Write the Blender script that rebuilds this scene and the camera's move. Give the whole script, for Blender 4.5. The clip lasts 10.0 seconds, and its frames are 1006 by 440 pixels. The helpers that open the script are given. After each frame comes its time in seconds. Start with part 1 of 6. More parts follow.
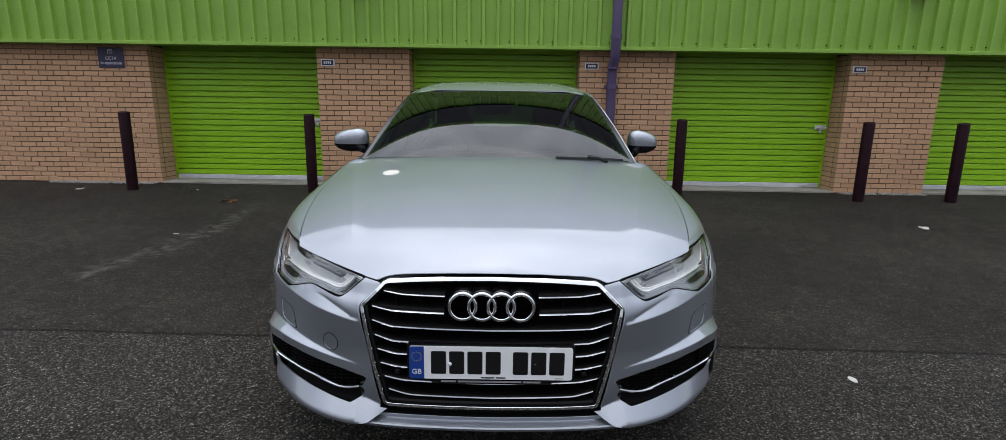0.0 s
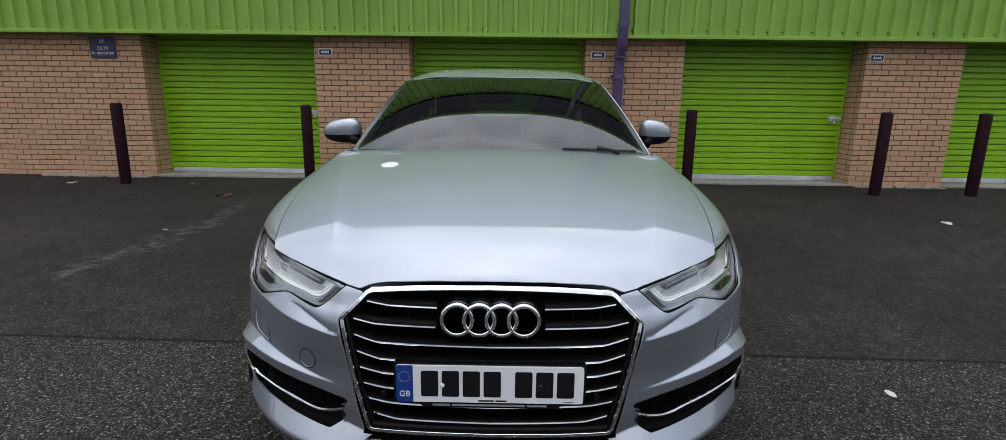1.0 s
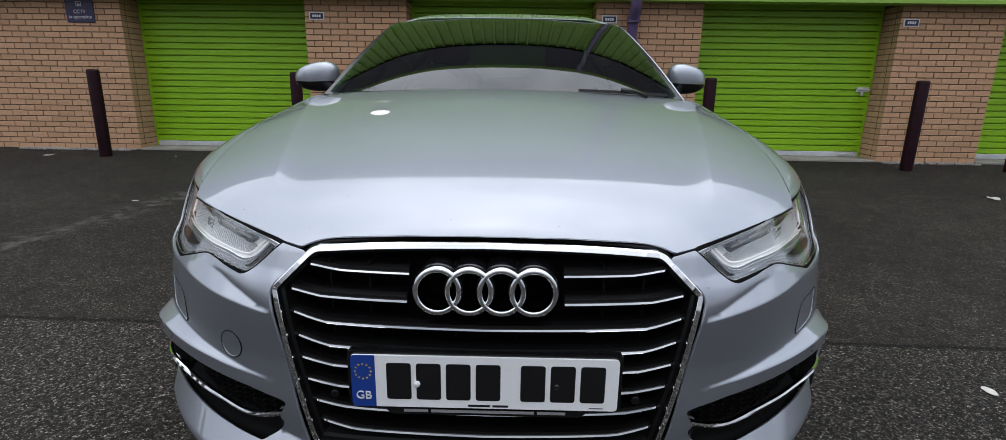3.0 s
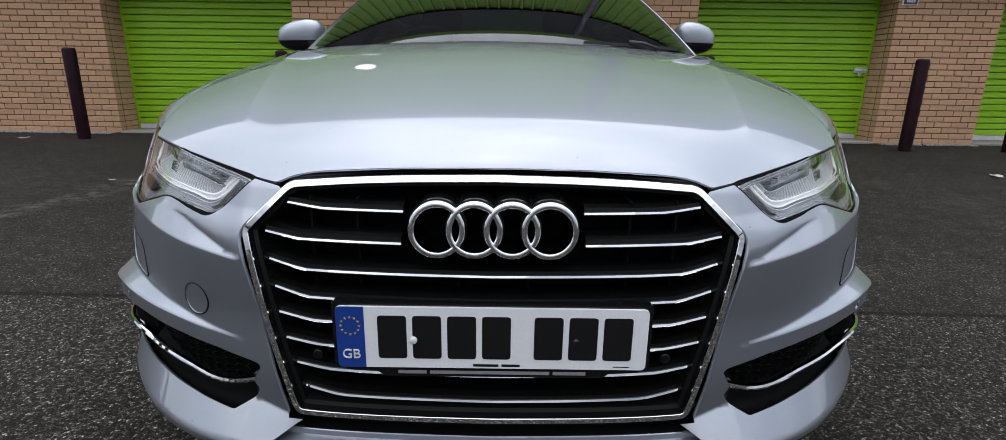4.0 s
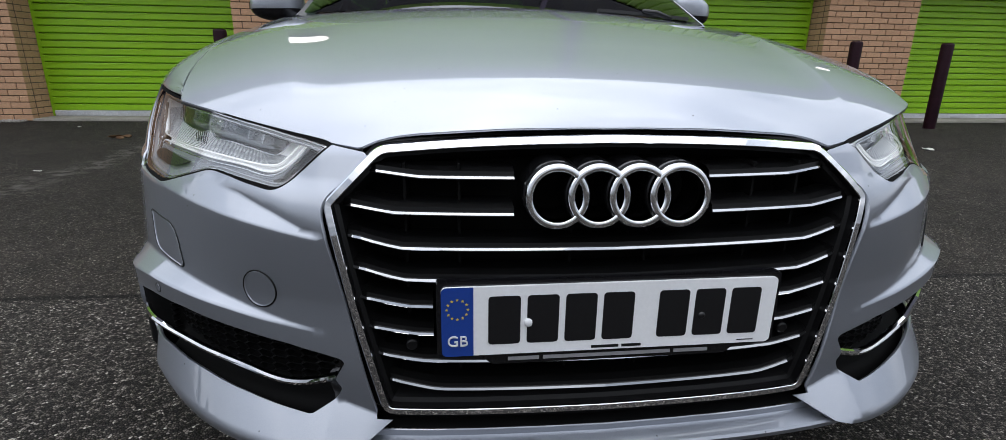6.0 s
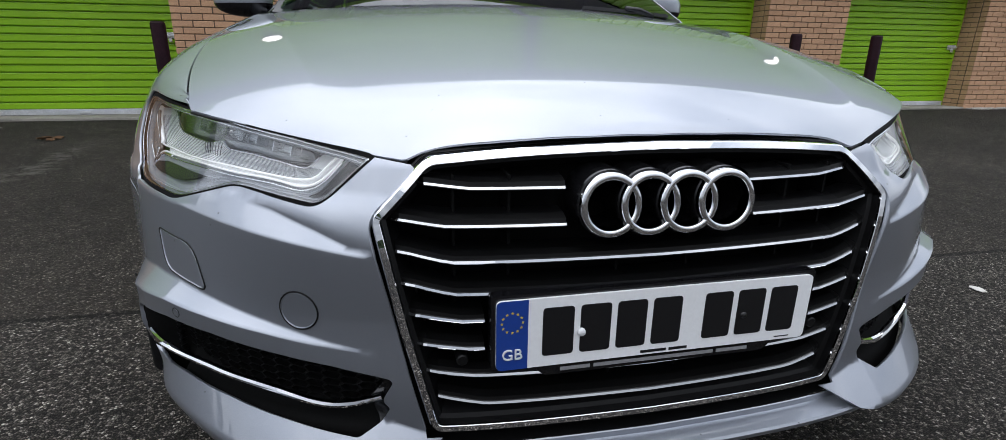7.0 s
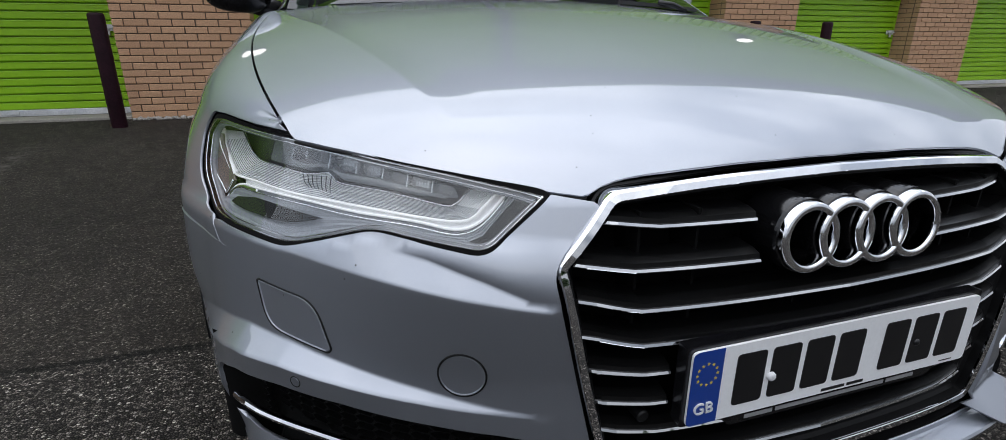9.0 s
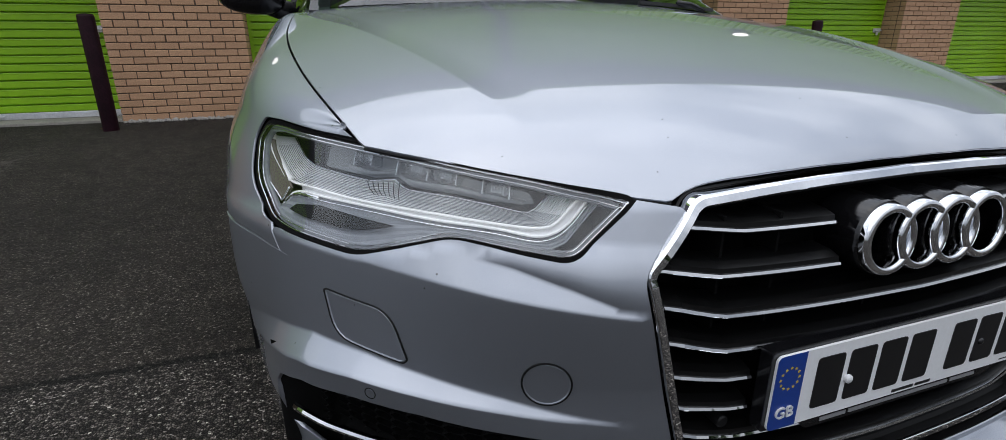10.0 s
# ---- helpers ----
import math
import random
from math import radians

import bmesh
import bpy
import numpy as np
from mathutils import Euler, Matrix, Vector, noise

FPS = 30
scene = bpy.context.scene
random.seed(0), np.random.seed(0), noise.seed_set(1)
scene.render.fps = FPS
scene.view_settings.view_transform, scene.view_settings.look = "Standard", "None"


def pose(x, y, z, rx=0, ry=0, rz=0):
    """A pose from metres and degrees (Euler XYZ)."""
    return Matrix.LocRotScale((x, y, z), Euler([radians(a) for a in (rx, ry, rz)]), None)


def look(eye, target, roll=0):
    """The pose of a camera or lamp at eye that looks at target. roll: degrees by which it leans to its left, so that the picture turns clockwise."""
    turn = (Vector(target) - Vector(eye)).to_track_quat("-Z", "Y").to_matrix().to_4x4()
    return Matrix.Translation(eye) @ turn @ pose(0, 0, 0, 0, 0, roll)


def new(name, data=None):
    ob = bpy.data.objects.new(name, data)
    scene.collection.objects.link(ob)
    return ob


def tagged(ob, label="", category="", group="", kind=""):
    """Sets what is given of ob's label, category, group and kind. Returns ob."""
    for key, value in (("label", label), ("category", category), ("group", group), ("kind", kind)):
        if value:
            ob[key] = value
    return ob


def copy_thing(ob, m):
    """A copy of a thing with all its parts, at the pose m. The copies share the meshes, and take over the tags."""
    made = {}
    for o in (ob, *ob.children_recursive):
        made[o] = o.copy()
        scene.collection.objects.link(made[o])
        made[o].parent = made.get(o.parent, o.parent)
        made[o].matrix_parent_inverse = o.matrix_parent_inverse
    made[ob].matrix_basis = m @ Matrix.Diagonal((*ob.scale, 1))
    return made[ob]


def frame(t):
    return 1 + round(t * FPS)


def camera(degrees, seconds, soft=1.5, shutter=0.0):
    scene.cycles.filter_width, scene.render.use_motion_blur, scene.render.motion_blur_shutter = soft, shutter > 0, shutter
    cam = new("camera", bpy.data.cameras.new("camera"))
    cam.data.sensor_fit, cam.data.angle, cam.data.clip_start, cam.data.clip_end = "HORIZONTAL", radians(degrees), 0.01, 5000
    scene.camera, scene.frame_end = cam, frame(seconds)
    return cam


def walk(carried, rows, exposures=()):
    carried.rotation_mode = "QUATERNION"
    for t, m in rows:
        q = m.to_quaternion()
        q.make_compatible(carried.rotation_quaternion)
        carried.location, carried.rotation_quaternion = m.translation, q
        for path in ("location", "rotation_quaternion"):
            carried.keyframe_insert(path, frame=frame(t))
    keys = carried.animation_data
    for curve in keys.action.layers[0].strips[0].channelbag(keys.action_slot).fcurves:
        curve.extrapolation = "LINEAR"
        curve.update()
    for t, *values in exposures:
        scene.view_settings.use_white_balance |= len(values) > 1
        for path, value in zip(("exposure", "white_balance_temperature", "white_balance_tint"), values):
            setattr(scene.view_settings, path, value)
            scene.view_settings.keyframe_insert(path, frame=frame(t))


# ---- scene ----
cam = camera(86.9, 10.0, 0.5)
PATH = [
    (0, (0.044, -1.559, 1.206), (0.029, 0.397, 0.791), 0.8),
    (0.5, (0.052, -1.434, 1.194), (0.03, 0.52, 0.766), 0.8),
    (1, (0.051, -1.334, 1.178), (0.022, 0.617, 0.737), 0.7),
    (1.5, (0.051, -1.238, 1.148), (0.014, 0.709, 0.695), 0.7),
    (2, (0.052, -1.131, 1.095), (0.007, 0.814, 0.628), 0.7),
    (2.5, (0.054, -1.015, 1.039), (0.007, 0.926, 0.559), 0.8),
    (4, (0.019, -0.804, 0.833), (0.01, 1.125, 0.307), 0.8),
    (4.5, (-0.022, -0.771, 0.786), (-0.002, 1.156, 0.251), 0.8),
    (5, (-0.09, -0.748, 0.773), (-0.035, 1.176, 0.227), 0.8),
    (5.5, (-0.172, -0.727, 0.772), (-0.041, 1.189, 0.212), 0.8),
    (7, (-0.394, -0.663, 0.796), (0.009, 1.211, 0.195), 0.6),
    (7.5, (-0.458, -0.628, 0.808), (0.03, 1.22, 0.185), 0.35),
    (8, (-0.531, -0.572, 0.815), (-0.013, 1.267, 0.182), 0.25),
    (8.5, (-0.606, -0.513, 0.821), (-0.054, 1.314, 0.178), 0.15),
    (9, (-0.66, -0.472, 0.831), (-0.078, 1.345, 0.186), 0.0),
    (9.5, (-0.708, -0.442, 0.834), (-0.102, 1.366, 0.189), -0.12),
    (10, (-0.767, -0.424, 0.837), (-0.143, 1.376, 0.19), -0.25),
]
walk(cam, [(t, look(eye, target, roll)) for t, eye, target, roll in PATH], [(0, 0.45), (2.5, 0.45), (4.5, 0.58), (7.5, 0.63), (9, 0.42), (10, 0.27)])

# ---- sky and sun: bright overcast with soft cloud ----
world = bpy.data.worlds.new("sky")
scene.world = world
world.use_nodes = True
wn, wl = world.node_tree.nodes, world.node_tree.links
wn.clear()
w_out = wn.new("ShaderNodeOutputWorld")
w_bg = wn.new("ShaderNodeBackground")
w_sky = wn.new("ShaderNodeTexSky")
w_sky.sky_type = "NISHITA"
w_sky.sun_disc = False
w_sky.sun_elevation = radians(81)
w_sky.sun_rotation = radians(-18)
w_sky.dust_density = 3.0
w_co = wn.new("ShaderNodeTexCoord")
w_map = wn.new("ShaderNodeMapping")
w_map.inputs["Scale"].default_value = (1.0, 1.0, 2.2)
w_noise = wn.new("ShaderNodeTexNoise")
w_noise.inputs["Scale"].default_value = 2.6
w_noise.inputs["Detail"].default_value = 8.0
w_noise.inputs["Roughness"].default_value = 0.56
w_ramp = wn.new("ShaderNodeValToRGB")
w_ramp.color_ramp.elements[0].position = 0.38
w_ramp.color_ramp.elements[0].color = (4.1, 4.55, 5.4, 1)
w_ramp.color_ramp.elements[1].position = 0.64
w_ramp.color_ramp.elements[1].color = (9.15, 9.55, 10.4, 1)
w_mix = wn.new("ShaderNodeMixRGB")
w_mix.inputs[0].default_value = 0.88
wl.new(w_co.outputs["Generated"], w_map.inputs[0])
wl.new(w_map.outputs[0], w_noise.inputs["Vector"])
wl.new(w_noise.outputs[0], w_ramp.inputs[0])
wl.new(w_sky.outputs[0], w_mix.inputs[1])
wl.new(w_ramp.outputs[0], w_mix.inputs[2])
# an overcast sky is brighter overhead than at the horizon, and brightest over the building where the sun is veiled
w_dot = wn.new("ShaderNodeVectorMath")
w_dot.operation = "DOT_PRODUCT"
w_dot.inputs[1].default_value = (0.0, 0.40, 0.917)
w_nrm = wn.new("ShaderNodeVectorMath")
w_nrm.operation = "NORMALIZE"
wl.new(w_co.outputs["Generated"], w_nrm.inputs[0])
wl.new(w_nrm.outputs[0], w_dot.inputs[0])
w_grad = wn.new("ShaderNodeMapRange")
w_grad.inputs["From Min"].default_value, w_grad.inputs["From Max"].default_value = -0.2, 1.0
w_grad.inputs["To Min"].default_value, w_grad.inputs["To Max"].default_value = 0.30, 1.38
wl.new(w_dot.outputs["Value"], w_grad.inputs["Value"])
w_mul = wn.new("ShaderNodeMixRGB")
w_mul.blend_type = "MULTIPLY"
w_mul.inputs[0].default_value = 1.0
wl.new(w_mix.outputs[0], w_mul.inputs[1])
wl.new(w_grad.outputs[0], w_mul.inputs[2])
wl.new(w_mul.outputs[0], w_bg.inputs[0])
w_bg.inputs[1].default_value = 0.15
wl.new(w_bg.outputs[0], w_out.inputs[0])

sun_data = bpy.data.lights.new("sun", "SUN")
sun_data.energy, sun_data.angle, sun_data.color = 0.65, radians(100), (1.0, 0.98, 0.95)
sun = new("sun", sun_data)
sun.matrix_world = look((-2, -4, 16), (0, 0, 0))


# ---- materials ----
def material(name):
    m = bpy.data.materials.new(name)
    m.use_nodes = True
    return m, m.node_tree.nodes, m.node_tree.links, m.node_tree.nodes["Principled BSDF"]


def ramp(nodes, stops):
    r = nodes.new("ShaderNodeValToRGB")
    r.color_ramp.elements[0].position, r.color_ramp.elements[0].color = stops[0][0], (*stops[0][1], 1)
    r.color_ramp.elements[1].position, r.color_ramp.elements[1].color = stops[-1][0], (*stops[-1][1], 1)
    for pos, col in stops[1:-1]:
        r.color_ramp.elements.new(pos).color = (*col, 1)
    return r


def noise_node(nodes, links, scale, detail=4.0, rough=0.55, squash=(1, 1, 1)):
    co = nodes.new("ShaderNodeTexCoord")
    mp = nodes.new("ShaderNodeMapping")
    mp.inputs["Scale"].default_value = squash
    n = nodes.new("ShaderNodeTexNoise")
    n.inputs["Scale"].default_value, n.inputs["Detail"].default_value, n.inputs["Roughness"].default_value = scale, detail, rough
    links.new(co.outputs["Object"], mp.inputs[0])
    links.new(mp.outputs[0], n.inputs["Vector"])
    return n


def surface(name, color, rough=0.5, metal=0.0, grain=60.0, vary=0.12, bump=0.0, stain=0.0, stain_scale=2.0, coat=0.0, per_piece=0.0, spec=0.5):
    """A worn plain surface: fine grain and large stains over one colour."""
    m, n, l, b = material(name)
    b.inputs["Roughness"].default_value, b.inputs["Metallic"].default_value = rough, metal
    b.inputs["Coat Weight"].default_value = coat
    b.inputs["Coat Roughness"].default_value = 0.03
    b.inputs["Specular IOR Level"].default_value = spec
    fine = noise_node(n, l, grain, 5, 0.6)
    lo, hi = [c * (1 - vary) for c in color], [min(1, c * (1 + vary)) for c in color]
    r = ramp(n, [(0.3, lo), (0.7, hi)])
    l.new(fine.outputs[0], r.inputs[0])
    last = r.outputs[0]
    if stain:
        big = noise_node(n, l, stain_scale, 6, 0.6)
        r2 = ramp(n, [(0.35, (1 - stain,) * 3), (0.65, (1.0, 1.0, 1.0))])
        l.new(big.outputs[0], r2.inputs[0])
        mul = n.new("ShaderNodeMixRGB")
        mul.blend_type = "MULTIPLY"
        mul.inputs[0].default_value = 1
        l.new(last, mul.inputs[1])
        l.new(r2.outputs[0], mul.inputs[2])
        last = mul.outputs[0]
    if per_piece:
        info = n.new("ShaderNodeObjectInfo")
        r3 = ramp(n, [(0.0, (1 - per_piece, 1 - per_piece * 1.1, 1 - per_piece * 1.2)), (0.5, (1.0, 1.0, 1.0)), (1.0, (1 + per_piece * 0.5,) * 3)])
        l.new(info.outputs["Random"], r3.inputs[0])
        mul = n.new("ShaderNodeMixRGB")
        mul.blend_type = "MULTIPLY"
        mul.inputs[0].default_value = 1
        l.new(last, mul.inputs[1])
        l.new(r3.outputs[0], mul.inputs[2])
        last = mul.outputs[0]
    l.new(last, b.inputs["Base Color"])
    if bump:
        bp = n.new("ShaderNodeBump")
        bp.inputs["Strength"].default_value, bp.inputs["Distance"].default_value = 1.0, bump
        l.new(fine.outputs[0], bp.inputs["Height"])
        l.new(bp.outputs[0], b.inputs["Normal"])
    return m


def paint_material():
    """Silver metallic lacquer: flakes, faint dust, and a clear coat."""
    m, n, l, b = material("silver_paint")
    flakes = noise_node(n, l, 1400, 2, 0.5)
    r = ramp(n, [(0.35, (0.292, 0.315, 0.358)), (0.65, (0.370, 0.393, 0.440))])
    l.new(flakes.outputs[0], r.inputs[0])
    dust = noise_node(n, l, 2.3, 7, 0.62)
    r2 = ramp(n, [(0.35, (0.93, 0.93, 0.93)), (0.68, (1.0, 1.0, 1.0))])
    l.new(dust.outputs[0], r2.inputs[0])
    mul = n.new("ShaderNodeMixRGB")
    mul.blend_type = "MULTIPLY"
    mul.inputs[0].default_value = 1
    l.new(r.outputs[0], mul.inputs[1])
    l.new(r2.outputs[0], mul.inputs[2])
    # small dark specks of dirt
    co = n.new("ShaderNodeTexCoord")
    sp = n.new("ShaderNodeTexVoronoi")
    sp.inputs["Scale"].default_value = 26
    l.new(co.outputs["Object"], sp.inputs["Vector"])
    rs = ramp(n, [(0.030, (0.25, 0.24, 0.22)), (0.042, (1.0, 1.0, 1.0))])
    l.new(sp.outputs["Distance"], rs.inputs[0])
    mul2 = n.new("ShaderNodeMixRGB")
    mul2.blend_type = "MULTIPLY"
    mul2.inputs[0].default_value = 1
    l.new(mul.outputs[0], mul2.inputs[1])
    l.new(rs.outputs[0], mul2.inputs[2])
    l.new(mul2.outputs[0], b.inputs["Base Color"])
    b.inputs["Metallic"].default_value = 0.9
    b.inputs["Roughness"].default_value = 0.46
    b.inputs["Coat Weight"].default_value = 1.0
    b.inputs["Coat Roughness"].default_value = 0.015
    b.inputs["Coat IOR"].default_value = 1.68
    return m


def thin_glass(name, tint, gloss0):
    """A pane without thickness: clear, with a gloss that grows towards grazing view."""
    m, n, l, b = material(name)
    n.remove(b)
    out = n["Material Output"]
    clear = n.new("ShaderNodeBsdfTransparent")
    clear.inputs[0].default_value = (*tint, 1)
    gloss = n.new("ShaderNodeBsdfGlossy")
    gloss.inputs["Roughness"].default_value = 0.0
    lw = n.new("ShaderNodeLayerWeight")
    lw.inputs["Blend"].default_value = 0.5
    pw = n.new("ShaderNodeMath")
    pw.operation = "POWER"
    pw.inputs[1].default_value = 5.0
    l.new(lw.outputs["Facing"], pw.inputs[0])
    fr = n.new("ShaderNodeMath")
    fr.operation = "MULTIPLY_ADD"
    fr.inputs[1].default_value, fr.inputs[2].default_value = 1 - gloss0, gloss0
    l.new(pw.outputs[0], fr.inputs[0])
    mix = n.new("ShaderNodeMixShader")
    l.new(fr.outputs[0], mix.inputs[0])
    l.new(clear.outputs[0], mix.inputs[1])
    l.new(gloss.outputs[0], mix.inputs[2])
    l.new(mix.outputs[0], out.inputs[0])
    return m


def asphalt_material():
    """Old tarmac: exposed chippings in front, a darker smoother strip by the building, stains and a tar seam."""
    m, n, l, b = material("tarmac")
    co = n.new("ShaderNodeTexCoord")
    v = n.new("ShaderNodeTexVoronoi")
    v.voronoi_dimensions = "2D"
    v.inputs["Scale"].default_value = 155
    edge = n.new("ShaderNodeTexVoronoi")
    edge.voronoi_dimensions, edge.feature = "2D", "DISTANCE_TO_EDGE"
    edge.inputs["Scale"].default_value = 155
    l.new(co.outputs["Object"], edge.inputs["Vector"])
    l.new(co.outputs["Object"], v.inputs["Vector"])
    tone = n.new("ShaderNodeSeparateColor")
    l.new(v.outputs["Color"], tone.inputs[0])
    stone = ramp(n, [(0.0, (0.012, 0.0112, 0.0104)), (0.38, (0.029, 0.0270, 0.0252)), (0.64, (0.060, 0.056, 0.052)), (0.84, (0.120, 0.113, 0.106)), (0.96, (0.20, 0.19, 0.18)), (1.0, (0.42, 0.41, 0.39))])
    l.new(tone.outputs[0], stone.inputs[0])
    gap = ramp(n, [(0.04, (0.10, 0.10, 0.10)), (0.27, (1.55, 1.55, 1.55))])
    l.new(edge.outputs["Distance"], gap.inputs[0])
    mul = n.new("ShaderNodeMixRGB")
    mul.blend_type = "MULTIPLY"
    mul.inputs[0].default_value = 1
    l.new(stone.outputs[0], mul.inputs[1])
    l.new(gap.outputs[0], mul.inputs[2])
    fine = noise_node(n, l, 160, 4, 0.7)
    smooth_part = ramp(n, [(0.34, (0.009, 0.0079, 0.0069)), (0.56, (0.030, 0.0264, 0.0230)), (0.70, (0.13, 0.116, 0.102))])
    l.new(fine.outputs[0], smooth_part.inputs[0])
    chips = n.new("ShaderNodeMixRGB")
    chips.inputs[0].default_value = 0.5
    l.new(smooth_part.outputs[0], chips.inputs[1])
    l.new(mul.outputs[0], chips.inputs[2])
    # mottling, a hand's width across
    mot = noise_node(n, l, 7.0, 6, 0.7)
    mr = ramp(n, [(0.32, (0.66, 0.66, 0.66)), (0.66, (1.32, 1.30, 1.27))])
    l.new(mot.outputs[0], mr.inputs[0])
    rear = n.new("ShaderNodeMixRGB")
    rear.blend_type = "MULTIPLY"
    rear.inputs[0].default_value = 1
    l.new(chips.outputs[0], rear.inputs[1])
    l.new(mr.outputs[0], rear.inputs[2])
    # which side of the seam
    sep = n.new("ShaderNodeSeparateXYZ")
    l.new(co.outputs["Object"], sep.inputs[0])
    wob = noise_node(n, l, 1.1, 5, 0.6)
    ma = n.new("ShaderNodeMath")
    ma.operation = "MULTIPLY_ADD"
    ma.inputs[1].default_value, ma.inputs[2].default_value = 0.06, -0.03
    l.new(wob.outputs[0], ma.inputs[0])
    slope = n.new("ShaderNodeMath")
    slope.operation = "MULTIPLY_ADD"
    slope.inputs[1].default_value = SEAM[1]
    l.new(sep.outputs["X"], slope.inputs[0])
    l.new(sep.outputs["Y"], slope.inputs[2])
    d = n.new("ShaderNodeMath")
    d.operation = "ADD"
    l.new(slope.outputs[0], d.inputs[0])
    l.new(ma.outputs[0], d.inputs[1])
    side = n.new("ShaderNodeMapRange")
    side.inputs["From Min"].default_value, side.inputs["From Max"].default_value = SEAM[0] - 0.01, SEAM[0] + 0.03
    l.new(d.outputs[0], side.inputs["Value"])
    mix = n.new("ShaderNodeMixRGB")
    l.new(side.outputs[0], mix.inputs[0])
    l.new(mul.outputs[0], mix.inputs[1])
    l.new(rear.outputs[0], mix.inputs[2])
    # tar line
    dist = n.new("ShaderNodeMath")
    dist.operation = "SUBTRACT"
    dist.inputs[1].default_value = SEAM[0]
    l.new(d.outputs[0], dist.inputs[0])
    ab = n.new("ShaderNodeMath")
    ab.operation = "ABSOLUTE"
    l.new(dist.outputs[0], ab.inputs[0])
    tar = ramp(n, [(0.008, (0.22, 0.22, 0.22)), (0.022, (1.0, 1.0, 1.0))])
    l.new(ab.outputs[0], tar.inputs[0])
    mul2 = n.new("ShaderNodeMixRGB")
    mul2.blend_type = "MULTIPLY"
    mul2.inputs[0].default_value = 1
    l.new(mix.outputs[0], mul2.inputs[1])
    l.new(tar.outputs[0], mul2.inputs[2])
    # broad stains
    big = noise_node(n, l, 0.55, 8, 0.65)
    st = ramp(n, [(0.32, (0.585, 0.555, 0.52)), (0.68, (1.15, 1.085, 1.01))])
    l.new(big.outputs[0], st.inputs[0])
    mul3 = n.new("ShaderNodeMixRGB")
    mul3.blend_type = "MULTIPLY"
    mul3.inputs[0].default_value = 1
    l.new(mul2.outputs[0], mul3.inputs[1])
    l.new(st.outputs[0], mul3.inputs[2])
    # a pale dragged scuff beside the car's place
    sy = n.new("ShaderNodeMath")
    sy.operation = "MULTIPLY_ADD"
    sy.inputs[1].default_value = 0.10
    l.new(sep.outputs["Y"], sy.inputs[0])
    l.new(sep.outputs["X"], sy.inputs[2])
    sw = n.new("ShaderNodeMath")
    sw.operation = "MULTIPLY_ADD"
    sw.inputs[1].default_value, sw.inputs[2].default_value = 1.3, 2.55 - 0.65
    l.new(noise_node(n, l, 0.8, 5, 0.6).outputs[0], sw.inputs[0])
    sd = n.new("ShaderNodeMath")
    sd.operation = "ADD"
    l.new(sy.outputs[0], sd.inputs[0])
    l.new(sw.outputs[0], sd.inputs[1])
    sa = n.new("ShaderNodeMath")
    sa.operation = "ABSOLUTE"
    l.new(sd.outputs[0], sa.inputs[0])
    near = ramp(n, [(0.02, (1.0, 1.0, 1.0)), (0.16, (0.0, 0.0, 0.0))])
    l.new(sa.outputs[0], near.inputs[0])
    along = n.new("ShaderNodeMapRange")
    along.inputs["From Min"].default_value, along.inputs["From Max"].default_value = 1.75, 2.0
    l.new(sep.outputs["Y"], along.inputs["Value"])
    along2 = n.new("ShaderNodeMapRange")
    along2.inputs["From Min"].default_value, along2.inputs["From Max"].default_value = 5.2, 4.0
    l.new(sep.outputs["Y"], along2.inputs["Value"])
    patchy = ramp(n, [(0.46, (0.0, 0.0, 0.0)), (0.62, (1.0, 1.0, 1.0))])
    l.new(noise_node(n, l, 9.0, 8, 0.72).outputs[0], patchy.inputs[0])
    mask = near.outputs[0]
    for other in (along.outputs[0], along2.outputs[0], patchy.outputs[0]):
        mm = n.new("ShaderNodeMath")
        mm.operation = "MULTIPLY"
        l.new(mask, mm.inputs[0])
        l.new(other, mm.inputs[1])
        mask = mm.outputs[0]
    scuff = n.new("ShaderNodeMixRGB")
    scuff.inputs[2].default_value = (0.13, 0.122, 0.11, 1)
    l.new(mask, scuff.inputs[0])
    l.new(mul3.outputs[0], scuff.inputs[1])
    l.new(scuff.outputs[0], b.inputs["Base Color"])
    b.inputs["Roughness"].default_value = 0.85
    b.inputs["Specular IOR Level"].default_value = 0.2
    dome = ramp(n, [(0.0, (0.0, 0.0, 0.0)), (0.12, (0.75, 0.75, 0.75)), (0.35, (1.0, 1.0, 1.0))])
    l.new(edge.outputs["Distance"], dome.inputs[0])
    lift = n.new("ShaderNodeMath")
    lift.operation = "MULTIPLY_ADD"
    lift.inputs[1].default_value = 0.8
    l.new(tone.outputs[1], lift.inputs[0])
    l.new(dome.outputs[0], lift.inputs[2])
    hm = n.new("ShaderNodeMath")
    hm.operation = "MULTIPLY_ADD"
    hm.inputs[1].default_value = 0.5
    l.new(fine.outputs[0], hm.inputs[0])
    l.new(lift.outputs[0], hm.inputs[2])
    bp = n.new("ShaderNodeBump")
    bp.inputs["Strength"].default_value, bp.inputs["Distance"].default_value = 1.0, 0.006
    l.new(hm.outputs[0], bp.inputs["Height"])
    l.new(bp.outputs[0], b.inputs["Normal"])
    return m


SEAM = (1.04, 0.018)  # distance of the tar seam, and its slant

